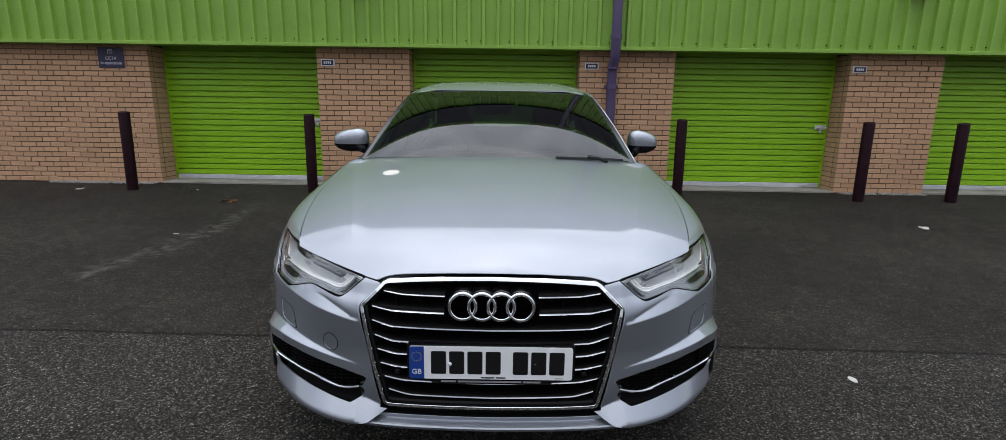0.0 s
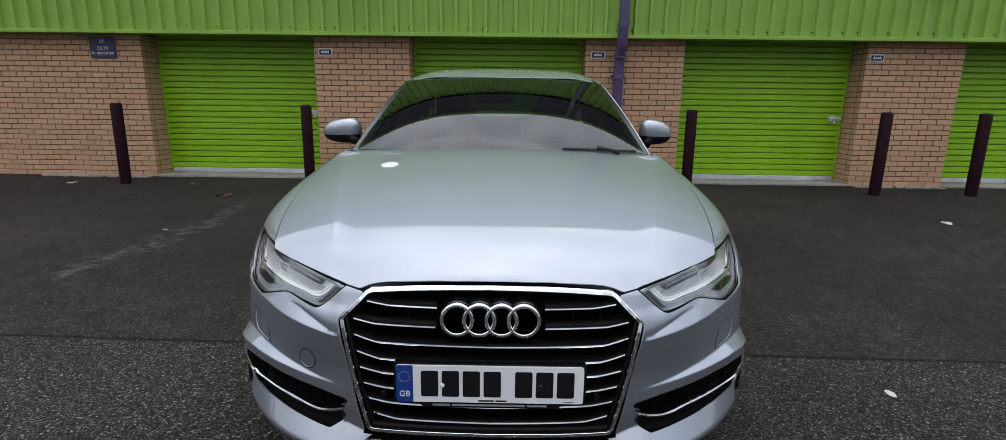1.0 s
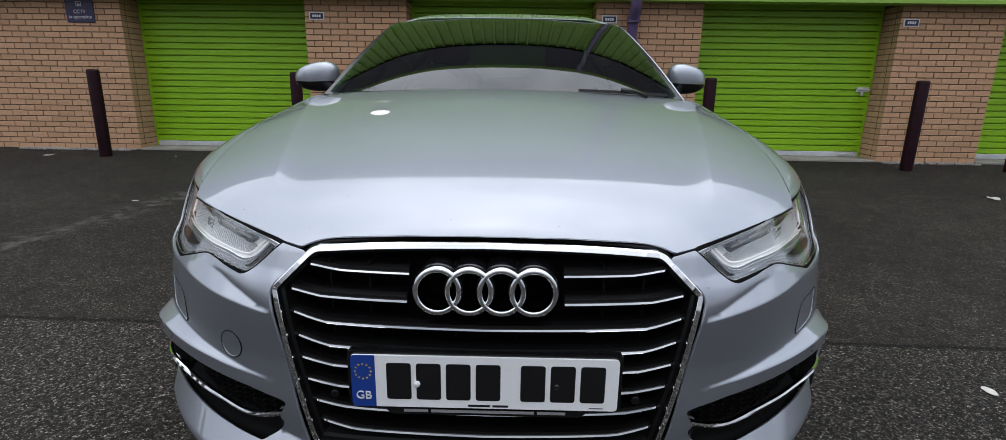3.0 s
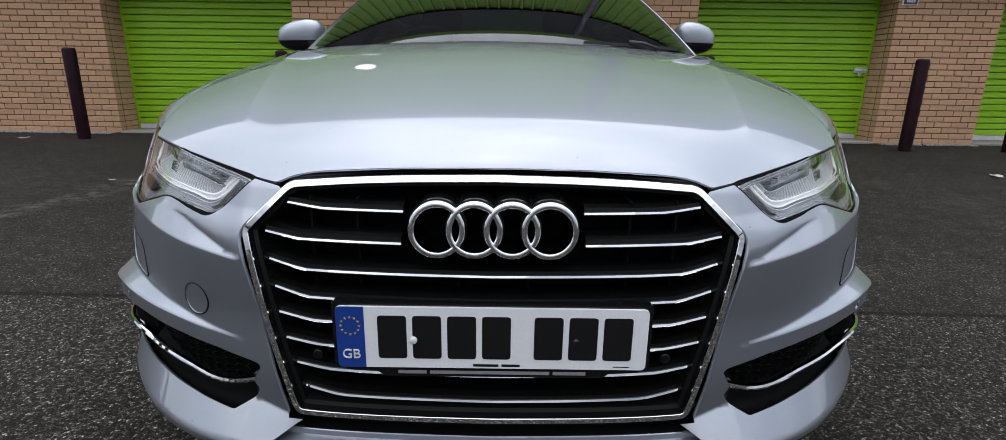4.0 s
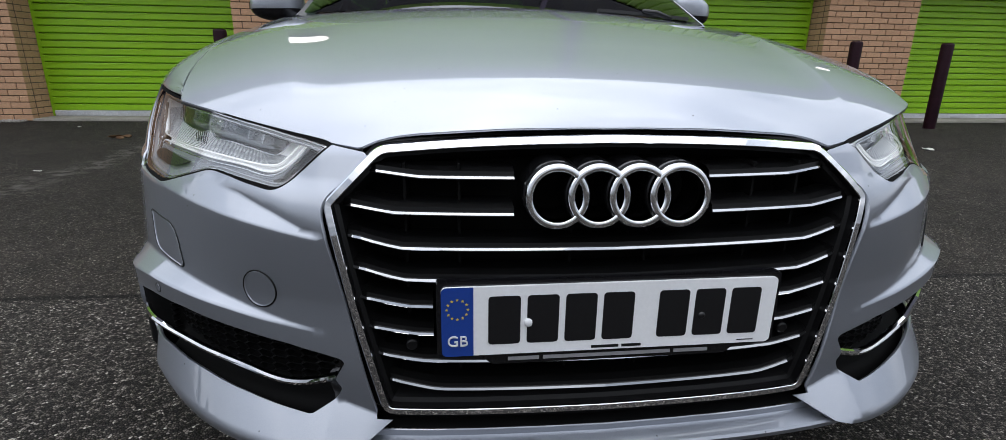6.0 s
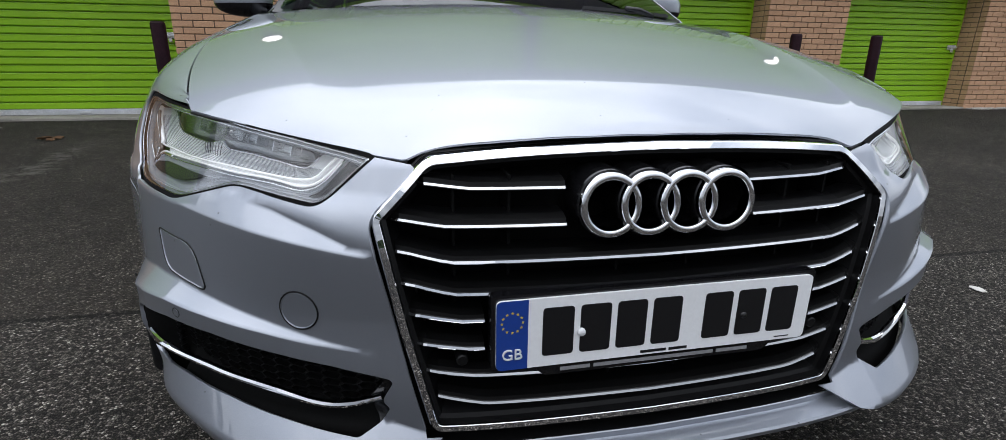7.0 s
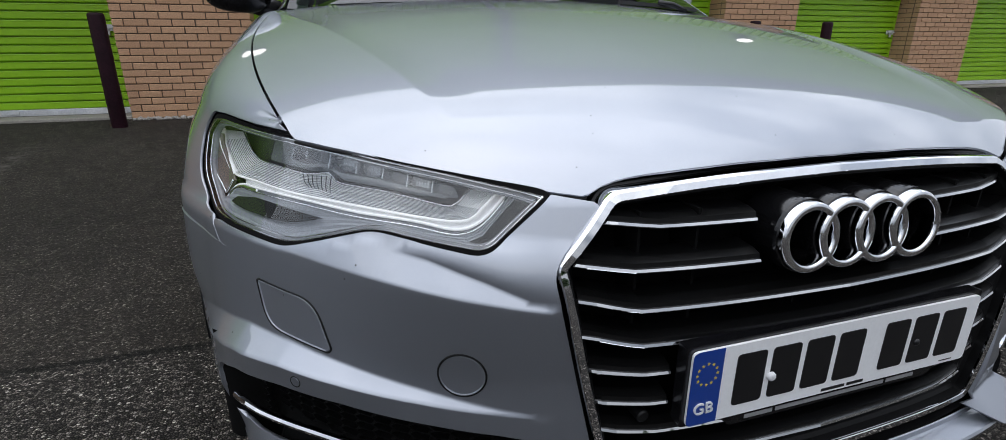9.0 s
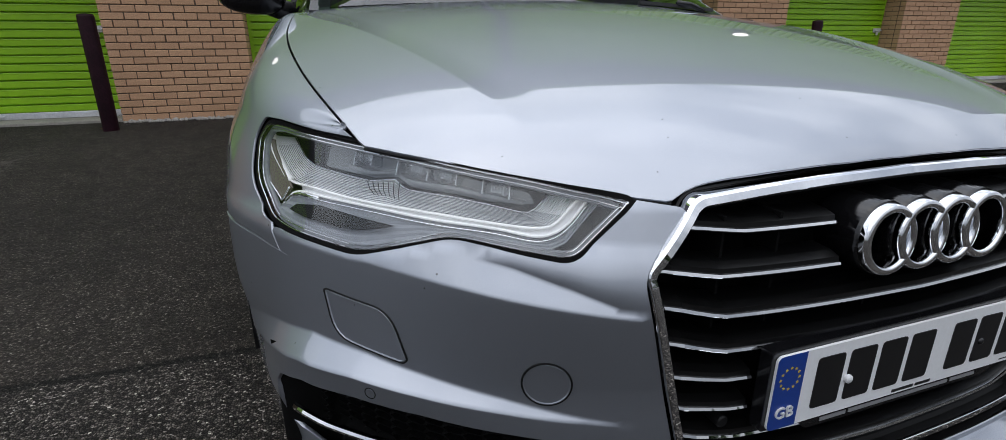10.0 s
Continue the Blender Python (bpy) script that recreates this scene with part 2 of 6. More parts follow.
PAINT = paint_material()
CHROME = surface("chrome", (0.80, 0.81, 0.83), rough=0.025, metal=1.0, grain=300, vary=0.03)
BLACK_GLOSS = surface("black_gloss_plastic", (0.005, 0.005, 0.006), rough=0.2, grain=200, vary=0.2)
BLACK = surface("black_matt_plastic", (0.004, 0.004, 0.0043), rough=0.45, grain=400, vary=0.3, spec=0.22)
RUBBER = surface("rubber", (0.018, 0.018, 0.019), rough=0.7, grain=300, vary=0.3, bump=0.0004)
LENS = thin_glass("clear_lens", (0.97, 0.98, 0.98), 0.085)
TINTED = thin_glass("windscreen_glass", (0.13, 0.21, 0.155), 0.066)
PRIVACY = thin_glass("dark_side_glass", (0.10, 0.115, 0.105), 0.08)
INTERIOR = surface("dark_leather", (0.007, 0.007, 0.008), rough=0.6, grain=180, vary=0.3, bump=0.0006)
ALLOY = surface("alloy", (0.5, 0.5, 0.52), rough=0.3, metal=0.9, grain=200, vary=0.08)
SATIN = surface("satin_reflector", (0.62, 0.64, 0.66), rough=0.25, metal=0.8, grain=300, vary=0.05)
BRICK = surface("buff_brick", (0.57, 0.34, 0.20), rough=0.9, grain=90, vary=0.24, bump=0.002, stain=0.14, per_piece=0.10)
MORTAR = surface("mortar", (0.13, 0.092, 0.064), rough=0.95, grain=120, vary=0.25, bump=0.001)
LIME = surface("lime_shutter_paint", (0.285, 0.555, 0.013), rough=0.38, grain=30, vary=0.06, stain=0.10, stain_scale=1.3)
CLAD = surface("green_cladding_paint", (0.275, 0.475, 0.07), rough=0.45, grain=40, vary=0.06, stain=0.16, stain_scale=0.9)
LAVENDER = surface("dark_purple_fascia_paint", (0.045, 0.038, 0.062), rough=0.45, grain=50, vary=0.06, stain=0.12)
PURPLE = surface("purple_paint", (0.10, 0.07, 0.16), rough=0.45, grain=50, vary=0.12, stain=0.2)
MAROON = surface("maroon_post_paint", (0.020, 0.0055, 0.010), rough=0.5, grain=60, vary=0.3, stain=0.4, stain_scale=6, spec=0.12)
GALV = surface("galvanised_steel", (0.68, 0.69, 0.71), rough=0.5, metal=0.25, grain=60, vary=0.15, stain=0.25)
CONCRETE = surface("concrete", (0.34, 0.315, 0.28), rough=0.9, grain=70, vary=0.25, bump=0.0015, stain=0.35)
STONE = surface("pale_chippings", (0.42, 0.40, 0.37), rough=0.9, grain=80, vary=0.3, per_piece=0.3)
WHITE = surface("white_plastic", (0.68, 0.69, 0.70), rough=0.35, grain=200, vary=0.04)
SIGN_PURPLE = surface("purple_sign_face", (0.030, 0.022, 0.07), rough=0.4, grain=60, vary=0.1)
TARMAC = asphalt_material()


# ---- mesh helpers ----
def part(name, bm, mat, parent=None, label="", smooth=False):
    me = bpy.data.meshes.new(name)
    bm.to_mesh(me)
    bm.free()
    me.materials.append(mat)
    if smooth:
        for p in me.polygons:
            p.use_smooth = True
    ob = new(name, me)
    if parent:
        ob.parent = parent
    if label:
        ob["label"] = label
    return ob


def share(name, source, m, parent):
    ob = new(name, source.data)
    ob.parent = parent
    ob.matrix_basis = m
    return ob


def empty(name, x=0, y=0, z=0):
    ob = new(name)
    ob.location = (x, y, z)
    ob.empty_display_size = 0.1
    return ob


def box(bm, x0, x1, y0, y1, z0, z1, bevel=0.0, seg=1):
    r = bmesh.ops.create_cube(bm, size=1.0)
    for v in r["verts"]:
        v.co = ((x0 + x1) / 2 + v.co.x * (x1 - x0), (y0 + y1) / 2 + v.co.y * (y1 - y0), (z0 + z1) / 2 + v.co.z * (z1 - z0))
    if bevel:
        edges = list({e for v in r["verts"] for e in v.link_edges})
        bmesh.ops.bevel(bm, geom=edges, offset=bevel, segments=seg, affect="EDGES", profile=0.5)
    return bm


def prism(bm, outline, lift, depth):
    """A closed plate: an outline of (u, v), and a function that gives a place for (u, v, w), w from 0 to depth."""
    a = [bm.verts.new(lift(u, v, 0.0)) for u, v in outline]
    b = [bm.verts.new(lift(u, v, depth)) for u, v in outline]
    k = len(outline)
    bm.faces.new(a)
    bm.faces.new(b[::-1])
    for i in range(k):
        bm.faces.new((a[i], b[i], b[(i + 1) % k], a[(i + 1) % k]))
    bmesh.ops.recalc_face_normals(bm, faces=bm.faces[:])
    return bm


def sweep(bm, path, profile, closed=False, up=Vector((0, 0, 1)), cap=True):
    """A profile of (sideways, upward) carried along a path."""
    path = [Vector(p) for p in path]
    k, rings = len(path), []
    for i, p in enumerate(path):
        a = path[(i - 1) % k] if (closed or i > 0) else p
        b = path[(i + 1) % k] if (closed or i < k - 1) else p
        t = (b - a).normalized()
        side = t.cross(up)
        side = side.normalized() if side.length > 1e-6 else Vector((1, 0, 0))
        w = side.cross(t).normalized()
        rings.append([bm.verts.new(p + side * u + w * v) for u, v in profile])
    n = len(profile)
    for i in range(k if closed else k - 1):
        r0, r1 = rings[i], rings[(i + 1) % k]
        for j in range(n):
            bm.faces.new((r0[j], r0[(j + 1) % n], r1[(j + 1) % n], r1[j]))
    if cap and not closed:
        bm.faces.new(rings[0][::-1])
        bm.faces.new(rings[-1])
    bmesh.ops.recalc_face_normals(bm, faces=bm.faces[:])
    return bm


def circle(r, n=10, rx=None):
    return [(r * math.cos(2 * math.pi * i / n), (rx or r) * math.sin(2 * math.pi * i / n)) for i in range(n)]


def loft(bm, rows, closed=False):
    vs = [[bm.verts.new(p) for p in row] for row in rows]
    for r0, r1 in zip(vs, vs[1:]):
        n = len(r0)
        for j in range(n if closed else n - 1):
            bm.faces.new((r0[j], r0[(j + 1) % n], r1[(j + 1) % n], r1[j]))
    return vs


def lathe(bm, profile, n=32, axis="x", centre=(0, 0, 0)):
    """Turn a profile of (along, radius) round an axis."""
    rows = []
    for a, r in profile:
        row = []
        for i in range(n):
            c, s = r * math.cos(2 * math.pi * i / n), r * math.sin(2 * math.pi * i / n)
            p = (a, c, s) if axis == "x" else ((c, a, s) if axis == "y" else (c, s, a))
            row.append(Vector(centre) + Vector(p))
        rows.append(row)
    loft(bm, rows, True)
    bmesh.ops.recalc_face_normals(bm, faces=bm.faces[:])
    return bm
# ---- ground ----
def ground():
    bm = bmesh.new()
    xs = [-400, -60, -20, -8, 8, 20, 60, 400]
    ys = [-400, -60, -20, -6, 0, 7.4, 40, 400]
    loft(bm, [[(x, y, 0) for x in xs] for y in ys])
    tagged(part("ground", bm, TARMAC), "dark grey worn tarmac yard with pale chippings", "ground", kind="structure")


ground()

# ---- storage building ----
WALL_Y, DOOR_Y, EAVE, TOP = 6.50, 6.86, 2.02, 6.13
PIERS = [(-10.6, -7.9), (-7.9, -5.26), (-2.78, -1.42), (1.07, 2.46), (5.0, 6.35), (8.9, 10.25), (12.8, 14.2)]
DOORS = [(-5.26, -2.78), (-1.42, 1.07), (2.46, 5.0), (6.35, 8.9), (10.25, 12.8)]


def brick_mesh(w):
    bm = bmesh.new()
    box(bm, 0, w, 0, 0.10, 0, 0.065, 0.004)
    me = bpy.data.meshes.new("brick")
    bm.to_mesh(me)
    bm.free()
    me.materials.append(BRICK)
    return me


BRICKS = {"full": brick_mesh(0.215), "half": brick_mesh(0.1025)}


def lay(parent, mesh, x, y, z, turn=0.0):
    ob = new("brick", mesh)
    ob.parent = parent
    ob.matrix_basis = pose(x + random.uniform(-0.0015, 0.0015), y + random.uniform(-0.002, 0.002), z, random.uniform(-0.3, 0.3), 0, turn)


def pier(i, x0, x1):
    bm = bmesh.new()
    box(bm, x0 + 0.006, x1 - 0.006, WALL_Y + 0.010, DOOR_Y + 0.25, -0.1, EAVE + 0.1)
    wall = part("wall_%d" % i, bm, MORTAR)
    tagged(wall, "buff brick pier between green roller shutters", "wall", kind="structure")
    wide = x1 - x0
    full = max(1, round(wide / 0.225))
    step = (wide + 0.010) / full
    k = (step - 0.010) / 0.215
    for c in range(27):
        z = 0.005 + c * 0.075
        odd = c % 2
        n = full if not odd else full + 1
        for j in range(n):
            ob_x = x0 + j * step if not odd else x0 + (j - 0.5) * step
            half = odd and j in (0, n - 1)
            if half and j == 0:
                ob_x = x0
            me = BRICKS["half" if half else "full"]
            lay(wall, me, ob_x, WALL_Y, z)
            wall.children[-1].scale.x = k if not half else (step / 2 - 0.010) / 0.1025
        # the returns beside the shutters
        for xr, turn in ((x0, 270), (x1, 90)):
            y = WALL_Y + (0.115 if not odd else 0.225)
            me = BRICKS["full"]
            ob = new("brick", me)
            ob.parent = wall
            if turn == 90:
                ob.matrix_basis = pose(x1 - 0.0005, y, z, 0, 0, 90)
            else:
                ob.matrix_basis = pose(x0 + 0.0005, y + 0.215, z, 0, 0, 270)
            if not odd:
                ob2 = new("brick", BRICKS["half"])
                ob2.parent = wall
                ob2.matrix_basis = pose(x1 - 0.0005, WALL_Y + 0.335, z, 0, 0, 90) if turn == 90 else pose(x0 + 0.0005, WALL_Y + 0.4375, z, 0, 0, 270)
            else:
                ob2 = new("brick", BRICKS["half"])
                ob2.parent = wall
                ob2.matrix_basis = pose(x1 - 0.0005, WALL_Y + 0.115, z, 0, 0, 90) if turn == 90 else pose(x0 + 0.0005, WALL_Y + 0.2175, z, 0, 0, 270)
    return wall


SLAT_PITCH = 0.0862


def slat_mesh(w):
    bm = bmesh.new()
    prof = [(0.030, 0.0), (-0.004, 0.001), (-0.0115, 0.006), (-0.0135, 0.014), (-0.0135, 0.058), (-0.0165, 0.066), (-0.0145, 0.0725), (-0.004, 0.0755), (0.030, 0.0762), (0.030, 0.0862), (0.036, 0.0862), (0.036, 0.0)]
    rows = [[(x, y, z) for y, z in prof] for x in (0.0, w)]
    loft(bm, rows, True)
    bm.faces.new([v for v in bm.verts if v.co.x < 0.001][::-1])
    bm.faces.new([v for v in bm.verts if v.co.x > 0.001])
    bmesh.ops.recalc_face_normals(bm, faces=bm.faces[:])
    me = bpy.data.meshes.new("slat")
    bm.to_mesh(me)
    bm.free()
    me.materials.append(LIME)
    return me


def shutter(x0, x1, lock_side):
    th = empty("roller_shutter", (x0 + x1) / 2, DOOR_Y, 0)
    w = x1 - x0
    me = slat_mesh(w - 0.08)
    for i in range(24):
        ob = new("slat", me)
        ob.parent = th
        ob.matrix_basis = pose(-w / 2 + 0.04, random.uniform(-0.0012, 0.0012), 0.10 + i * SLAT_PITCH, 0, 0, 0)
    bm = bmesh.new()
    box(bm, -w / 2 + 0.04, w / 2 - 0.04, -0.022, 0.02, 0.030, 0.098, 0.006, 2)
    bar = part("bottom_bar", bm, GALV, th, "dull galvanised bottom rail")
    bm = bmesh.new()
    box(bm, -w / 2 + 0.04, w / 2 - 0.04, -0.016, 0.02, 0.010, 0.031)
    part("rubber_seal", bm, RUBBER, th)
    for px in (-0.05, 0.95):
        bm = bmesh.new()
        box(bm, px, px + 0.12, -0.034, -0.02, 0.05, 0.075, 0.004)
        part("lift_handle", bm, GALV, bar)
    for sx in (-1, 1):
        bm = bmesh.new()
        box(bm, sx * w / 2 - 0.045 * (sx > 0), sx * w / 2 + 0.045 * (sx < 0), -0.004, 0.05, 0.0, EAVE + 0.08, 0.004)
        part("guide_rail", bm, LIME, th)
    lx = lock_side * (w / 2 - 0.13)
    bm = bmesh.new()
    box(bm, lx - 0.085, lx + 0.085, -0.036, -0.018, 0.93, 1.0, 0.005)
    hasp = part("lock_hasp", bm, GALV, th, "galvanised sliding bolt")
    bm = bmesh.new()
    box(bm, lx - 0.07, lx + 0.10, -0.050, -0.036, 0.955, 0.975, 0.004)
    part("bolt", bm, GALV, hasp)
    bm = bmesh.new()
    box(bm, lx - 0.035, lx + 0.005, -0.062, -0.044, 0.885, 0.93, 0.006, 2)
    sweep(bm, [(lx - 0.028, -0.053, 0.925), (lx - 0.028, -0.053, 0.95), (lx - 0.015, -0.053, 0.962), (lx - 0.002, -0.053, 0.95), (lx - 0.002, -0.053, 0.925)], circle(0.004, 6), up=Vector((0, 1, 0)))
    part("padlock", bm, BLACK_GLOSS if lock_side < 0 else GALV, hasp, "closed steel padlock")
    tagged(th, "closed lime green ribbed steel roller shutter", "roller shutter", "roller shutters")
    bm = bmesh.new()
    box(bm, x0 + 0.002, x1 - 0.002, WALL_Y - 0.02, DOOR_Y + 0.12, -0.05, 0.028, 0.006)
    tagged(part("door_sill", bm, CONCRETE), "weathered concrete sill below a shutter", "door sill", kind="structure")


def cladding():
    """Trapezoidal steel sheets, five ribs each, over the piers."""
    root = empty("wall_cladding", 0, WALL_Y - 0.13, EAVE)
    pitch = 0.2045
    wide = pitch * 5
    start = -17.885
    prof = []
    for i in range(5):
        x = i * pitch
        prof += [(x, 0.0), (x + 0.004, 0.004), (x + 0.136, 0.004), (x + 0.140, 0.0), (x + 0.152, -0.046), (x + 0.192, -0.046)]
    prof.append((wide, 0.0))
    bm = bmesh.new()
    rows = [[(x, y, z) for x, y in prof] for z in (0.045, 1.0, TOP - EAVE)]
    loft(bm, rows)
    back = [[(x, y + 0.003, z) for x, y in prof] for z in (0.045, TOP - EAVE)]
    vs = loft(bm, back[::-1])
    bmesh.ops.recalc_face_normals(bm, faces=bm.faces[:])
    first = part("sheet", bm, CLAD, root)
    first.location.x = start
    for i in range(1, 36):
        share("sheet", first, pose(start + i * wide, 0, 0), root)
    bm = bmesh.new()
    box(bm, -19, 19, -0.056, 0.16, 0.0, 0.048, 0.004)
    part("drip_flashing", bm, CLAD, root, "folded green drip trim")
    bm = bmesh.new()
    box(bm, -19, 19, -0.08, 0.3, TOP - EAVE, TOP - EAVE + 0.16, 0.01)
    part("verge_trim", bm, CLAD, root)
    bm = bmesh.new()
    for i in range(180):
        if i % 5 in (0, 2, 4):
            x = start + i * pitch + 0.128
            box(bm, x - 0.008, x + 0.008, -0.006, 0.004, 0.096, 0.112)
    tagged(part("screws", bm, BLACK, root), kind="stuff")
    bm = bmesh.new()
    box(bm, -19, 19, -0.09, 0.0, 5.12 - EAVE, TOP - EAVE, 0.012)
    part("fascia_band", bm, LAVENDER, root, "dark purple painted fascia")
    tagged(root, "green profiled steel cladding above the brick piers", "cladding", kind="structure")
    bm = bmesh.new()
    box(bm, -19, 19, WALL_Y - 0.10, WALL_Y + 14, TOP - 0.02, TOP + 0.1)
    tagged(part("roof", bm, CLAD), "low green metal roof", "roof", kind="structure")
    bm = bmesh.new()
    box(bm, -19, 19, WALL_Y + 0.0, DOOR_Y + 0.4, EAVE + 0.06, EAVE + 0.12)
    tagged(part("lintel", bm, BLACK), "dark soffit over the shutters", "soffit", kind="structure")
    bm = bmesh.new()
    box(bm, -19, 19, DOOR_Y + 0.26, DOOR_Y + 0.45, -0.05, TOP)
    tagged(part("wall_back", bm, MORTAR), "plain inner wall", "wall", kind="structure")


def bollard(x, y, lean):
    th = empty("bollard", x, y, 0)
    th.rotation_euler = (0, radians(lean), 0)
    bm = bmesh.new()
    lathe(bm, [(-0.15, 0.0), (-0.15, 0.070), (0.0, 0.070), (1.055, 0.070), (1.068, 0.066), (1.073, 0.055)], 24, "z")
    part("post", bm, MAROON, th, smooth=True)
    bm = bmesh.new()
    lathe(bm, [(1.068, 0.064), (1.078, 0.060), (1.082, 0.03), (1.083, 0.0)], 24, "z")
    part("cap", bm, MAROON, th, smooth=True)
    tagged(th, "dark maroon painted steel bollard on tarmac", "bollard", "bollards before the building")


def downpipe(x):
    th = empty("downpipe", x, WALL_Y, 0)
    y_up, y_low = -0.235, -0.075
    bm = bmesh.new()
    sweep(bm, [(0, y_up, TOP - 0.02), (0, y_up, 2.6), (0, y_up, 1.98), (0, y_up + 0.03, 1.90), (0, y_low - 0.03, 1.80), (0, y_low, 1.72), (0, y_low, 0.9), (0, y_low, 0.02)], circle(0.068, 24), up=Vector((0, 1, 0)))
    part("pipe", bm, PURPLE, th, smooth=True)
    for z, y in ((2.20, y_up), (1.80, y_low - 0.035), (1.52, y_low), (0.55, y_low)):
        bm = bmesh.new()
        lathe(bm, [(z - 0.035, 0.068), (z - 0.035, 0.078), (z + 0.035, 0.078), (z + 0.035, 0.068)], 20, "z", (0, y, 0))
        part("collar", bm, PURPLE, th, smooth=False)
    for z in (1.52, 0.55):
        bm = bmesh.new()
        box(bm, -0.10, 0.10, y_low + 0.02, y_low + 0.072, z - 0.02, z + 0.02, 0.003)
        part("bracket", bm, PURPLE, th)
    tagged(th, "purple painted rainwater downpipe fixed to the brickwork", "downpipe")


def bars(bm, items, y):
    for x0, x1, z0, z1 in items:
        box(bm, x0, x1, y - 0.003, y, z0, z1)


def unit_sign(x0):
    th = empty("unit_sign", x0, WALL_Y - 0.012, 1.762)
    bm = bmesh.new()
    box(bm, 0, 0.20, 0, 0.012, 0, 0.098, 0.003)
    part("plate", bm, WHITE, th)
    bm = bmesh.new()
    box(bm, 0.016, 0.184, -0.004, 0.0, 0.014, 0.084)
    panel = part("panel", bm, SIGN_PURPLE, th, "dark purple panel")
    bm = bmesh.new()
    bars(bm, [(0.045 + i * 0.029, 0.066 + i * 0.029, 0.033, 0.066) for i in range(4)], -0.004)
    part("bars", bm, WHITE, panel)
    tagged(th, "small dark purple unit plate with white border", "sign", "unit plates")


def text_part(name, body, size, mat, parent, m):
    cu = bpy.data.curves.new(name, "FONT")
    cu.body, cu.size, cu.align_x, cu.extrude = body, size, "CENTER", 0.0015
    tmp = new("tmp_text", cu)
    me = bpy.data.meshes.new_from_object(tmp.evaluated_get(bpy.context.evaluated_depsgraph_get()))
    bpy.data.objects.remove(tmp)
    bpy.data.curves.remove(cu)
    me.materials.clear()
    me.materials.append(mat)
    ob = new(name, me)
    ob.parent = parent
    ob.matrix_basis = m
    return ob


def cctv_sign():
    th = empty("camera_sign", -5.80, WALL_Y - 0.014, 1.84)
    bm = bmesh.new()
    box(bm, -0.19, 0.19, 0, 0.008, -0.145, 0.145, 0.003)
    plate = part("plate", bm, SIGN_PURPLE, th)
    text_part("lettering", "CCTV\nin operation", 0.064, WHITE, plate, pose(0, -0.003, -0.03, 90))
    bm = bmesh.new()
    bars(bm, [(-0.035, 0.035, 0.110, 0.117), (-0.035, 0.035, 0.060, 0.067), (-0.035, -0.029, 0.06, 0.117), (0.029, 0.035, 0.06, 0.117), (-0.018, 0.018, 0.078, 0.083), (-0.018, 0.018, 0.092, 0.098)], -0.001)
    part("emblem", bm, GALV, plate)
    tagged(th, "purple sign with white letters about CCTV", "sign")


for i, (a, b) in enumerate(PIERS):
    pier(i + 1, a, b)
for i, (a, b) in enumerate(DOORS):
    shutter(a, b, 1)
cladding()
for x, y, lean in ((-5.235, 5.80, 0.6), (-2.70, 5.83, 0.4), (2.42, 5.83, -0.4), (4.90, 5.75, 0.0), (6.19, 5.77, -0.5)):
    bollard(x, y, lean)
downpipe(1.535)


def wall_light(x):
    th = empty("wall_light", x, WALL_Y - 0.13, 2.90)
    th.rotation_euler = (radians(-18), 0, 0)
    bm = bmesh.new()
    lathe(bm, [(-0.205, 0.155), (-0.20, 0.17), (-0.15, 0.175), (-0.13, 0.10), (-0.13, 0.0)], 32, "y")
    part("housing", bm, BLACK, th)
    bm = bmesh.new()
    lathe(bm, [(-0.19, 0.157), (-0.205, 0.15), (-0.213, 0.09), (-0.215, 0.0)], 32, "y")
    part("diffuser", bm, LAMP_GLOW, th, "glowing white diffuser", smooth=True)
    bm = bmesh.new()
    box(bm, -0.04, 0.04, -0.14, 0.03, -0.06, 0.06, 0.01)
    part("bracket", bm, BLACK, th)
    tagged(th, "black floodlight with lit white face on cladding", "wall light", "floodlights on the cladding")


LAMP_GLOW, _, _, g_b = material("lamp_glow")
g_b.inputs["Base Color"].default_value = (0.9, 0.9, 0.86, 1)
g_b.inputs["Emission Color"].default_value = (1.0, 0.95, 0.85, 1)
g_b.inputs["Emission Strength"].default_value = 1.2
for x in (-2.05, 5.68):
    wall_light(x)
for x in (-2.715, 1.145, 5.035):
    unit_sign(x)
cctv_sign()


def gravel(x0, x1):
    """Pale chippings along the foot of a pier."""
    bm = bmesh.new()
    for _ in range(int((x1 - x0) * 260)):
        x, y = random.uniform(x0, x1), WALL_Y - 0.01 - 0.17 * random.random() ** 1.4
        r = random.uniform(0.008, 0.020)
        m = Matrix.Translation((x, y, r * 0.5)) @ Euler((random.random() * 6, random.random() * 6, random.random() * 6)).to_matrix().to_4x4() @ Matrix.Diagonal((r, r * random.uniform(0.6, 1), r * random.uniform(0.5, 0.8), 1))
        bmesh.ops.create_icosphere(bm, subdivisions=1, radius=1.0, matrix=m)
    tagged(part("gravel", bm, STONE), "pale chippings at the foot of the brickwork", "gravel", kind="stuff")


for a, b in PIERS[1:6]:
    gravel(a + (0.05 if a > -7 else 1.0), b - 0.05)


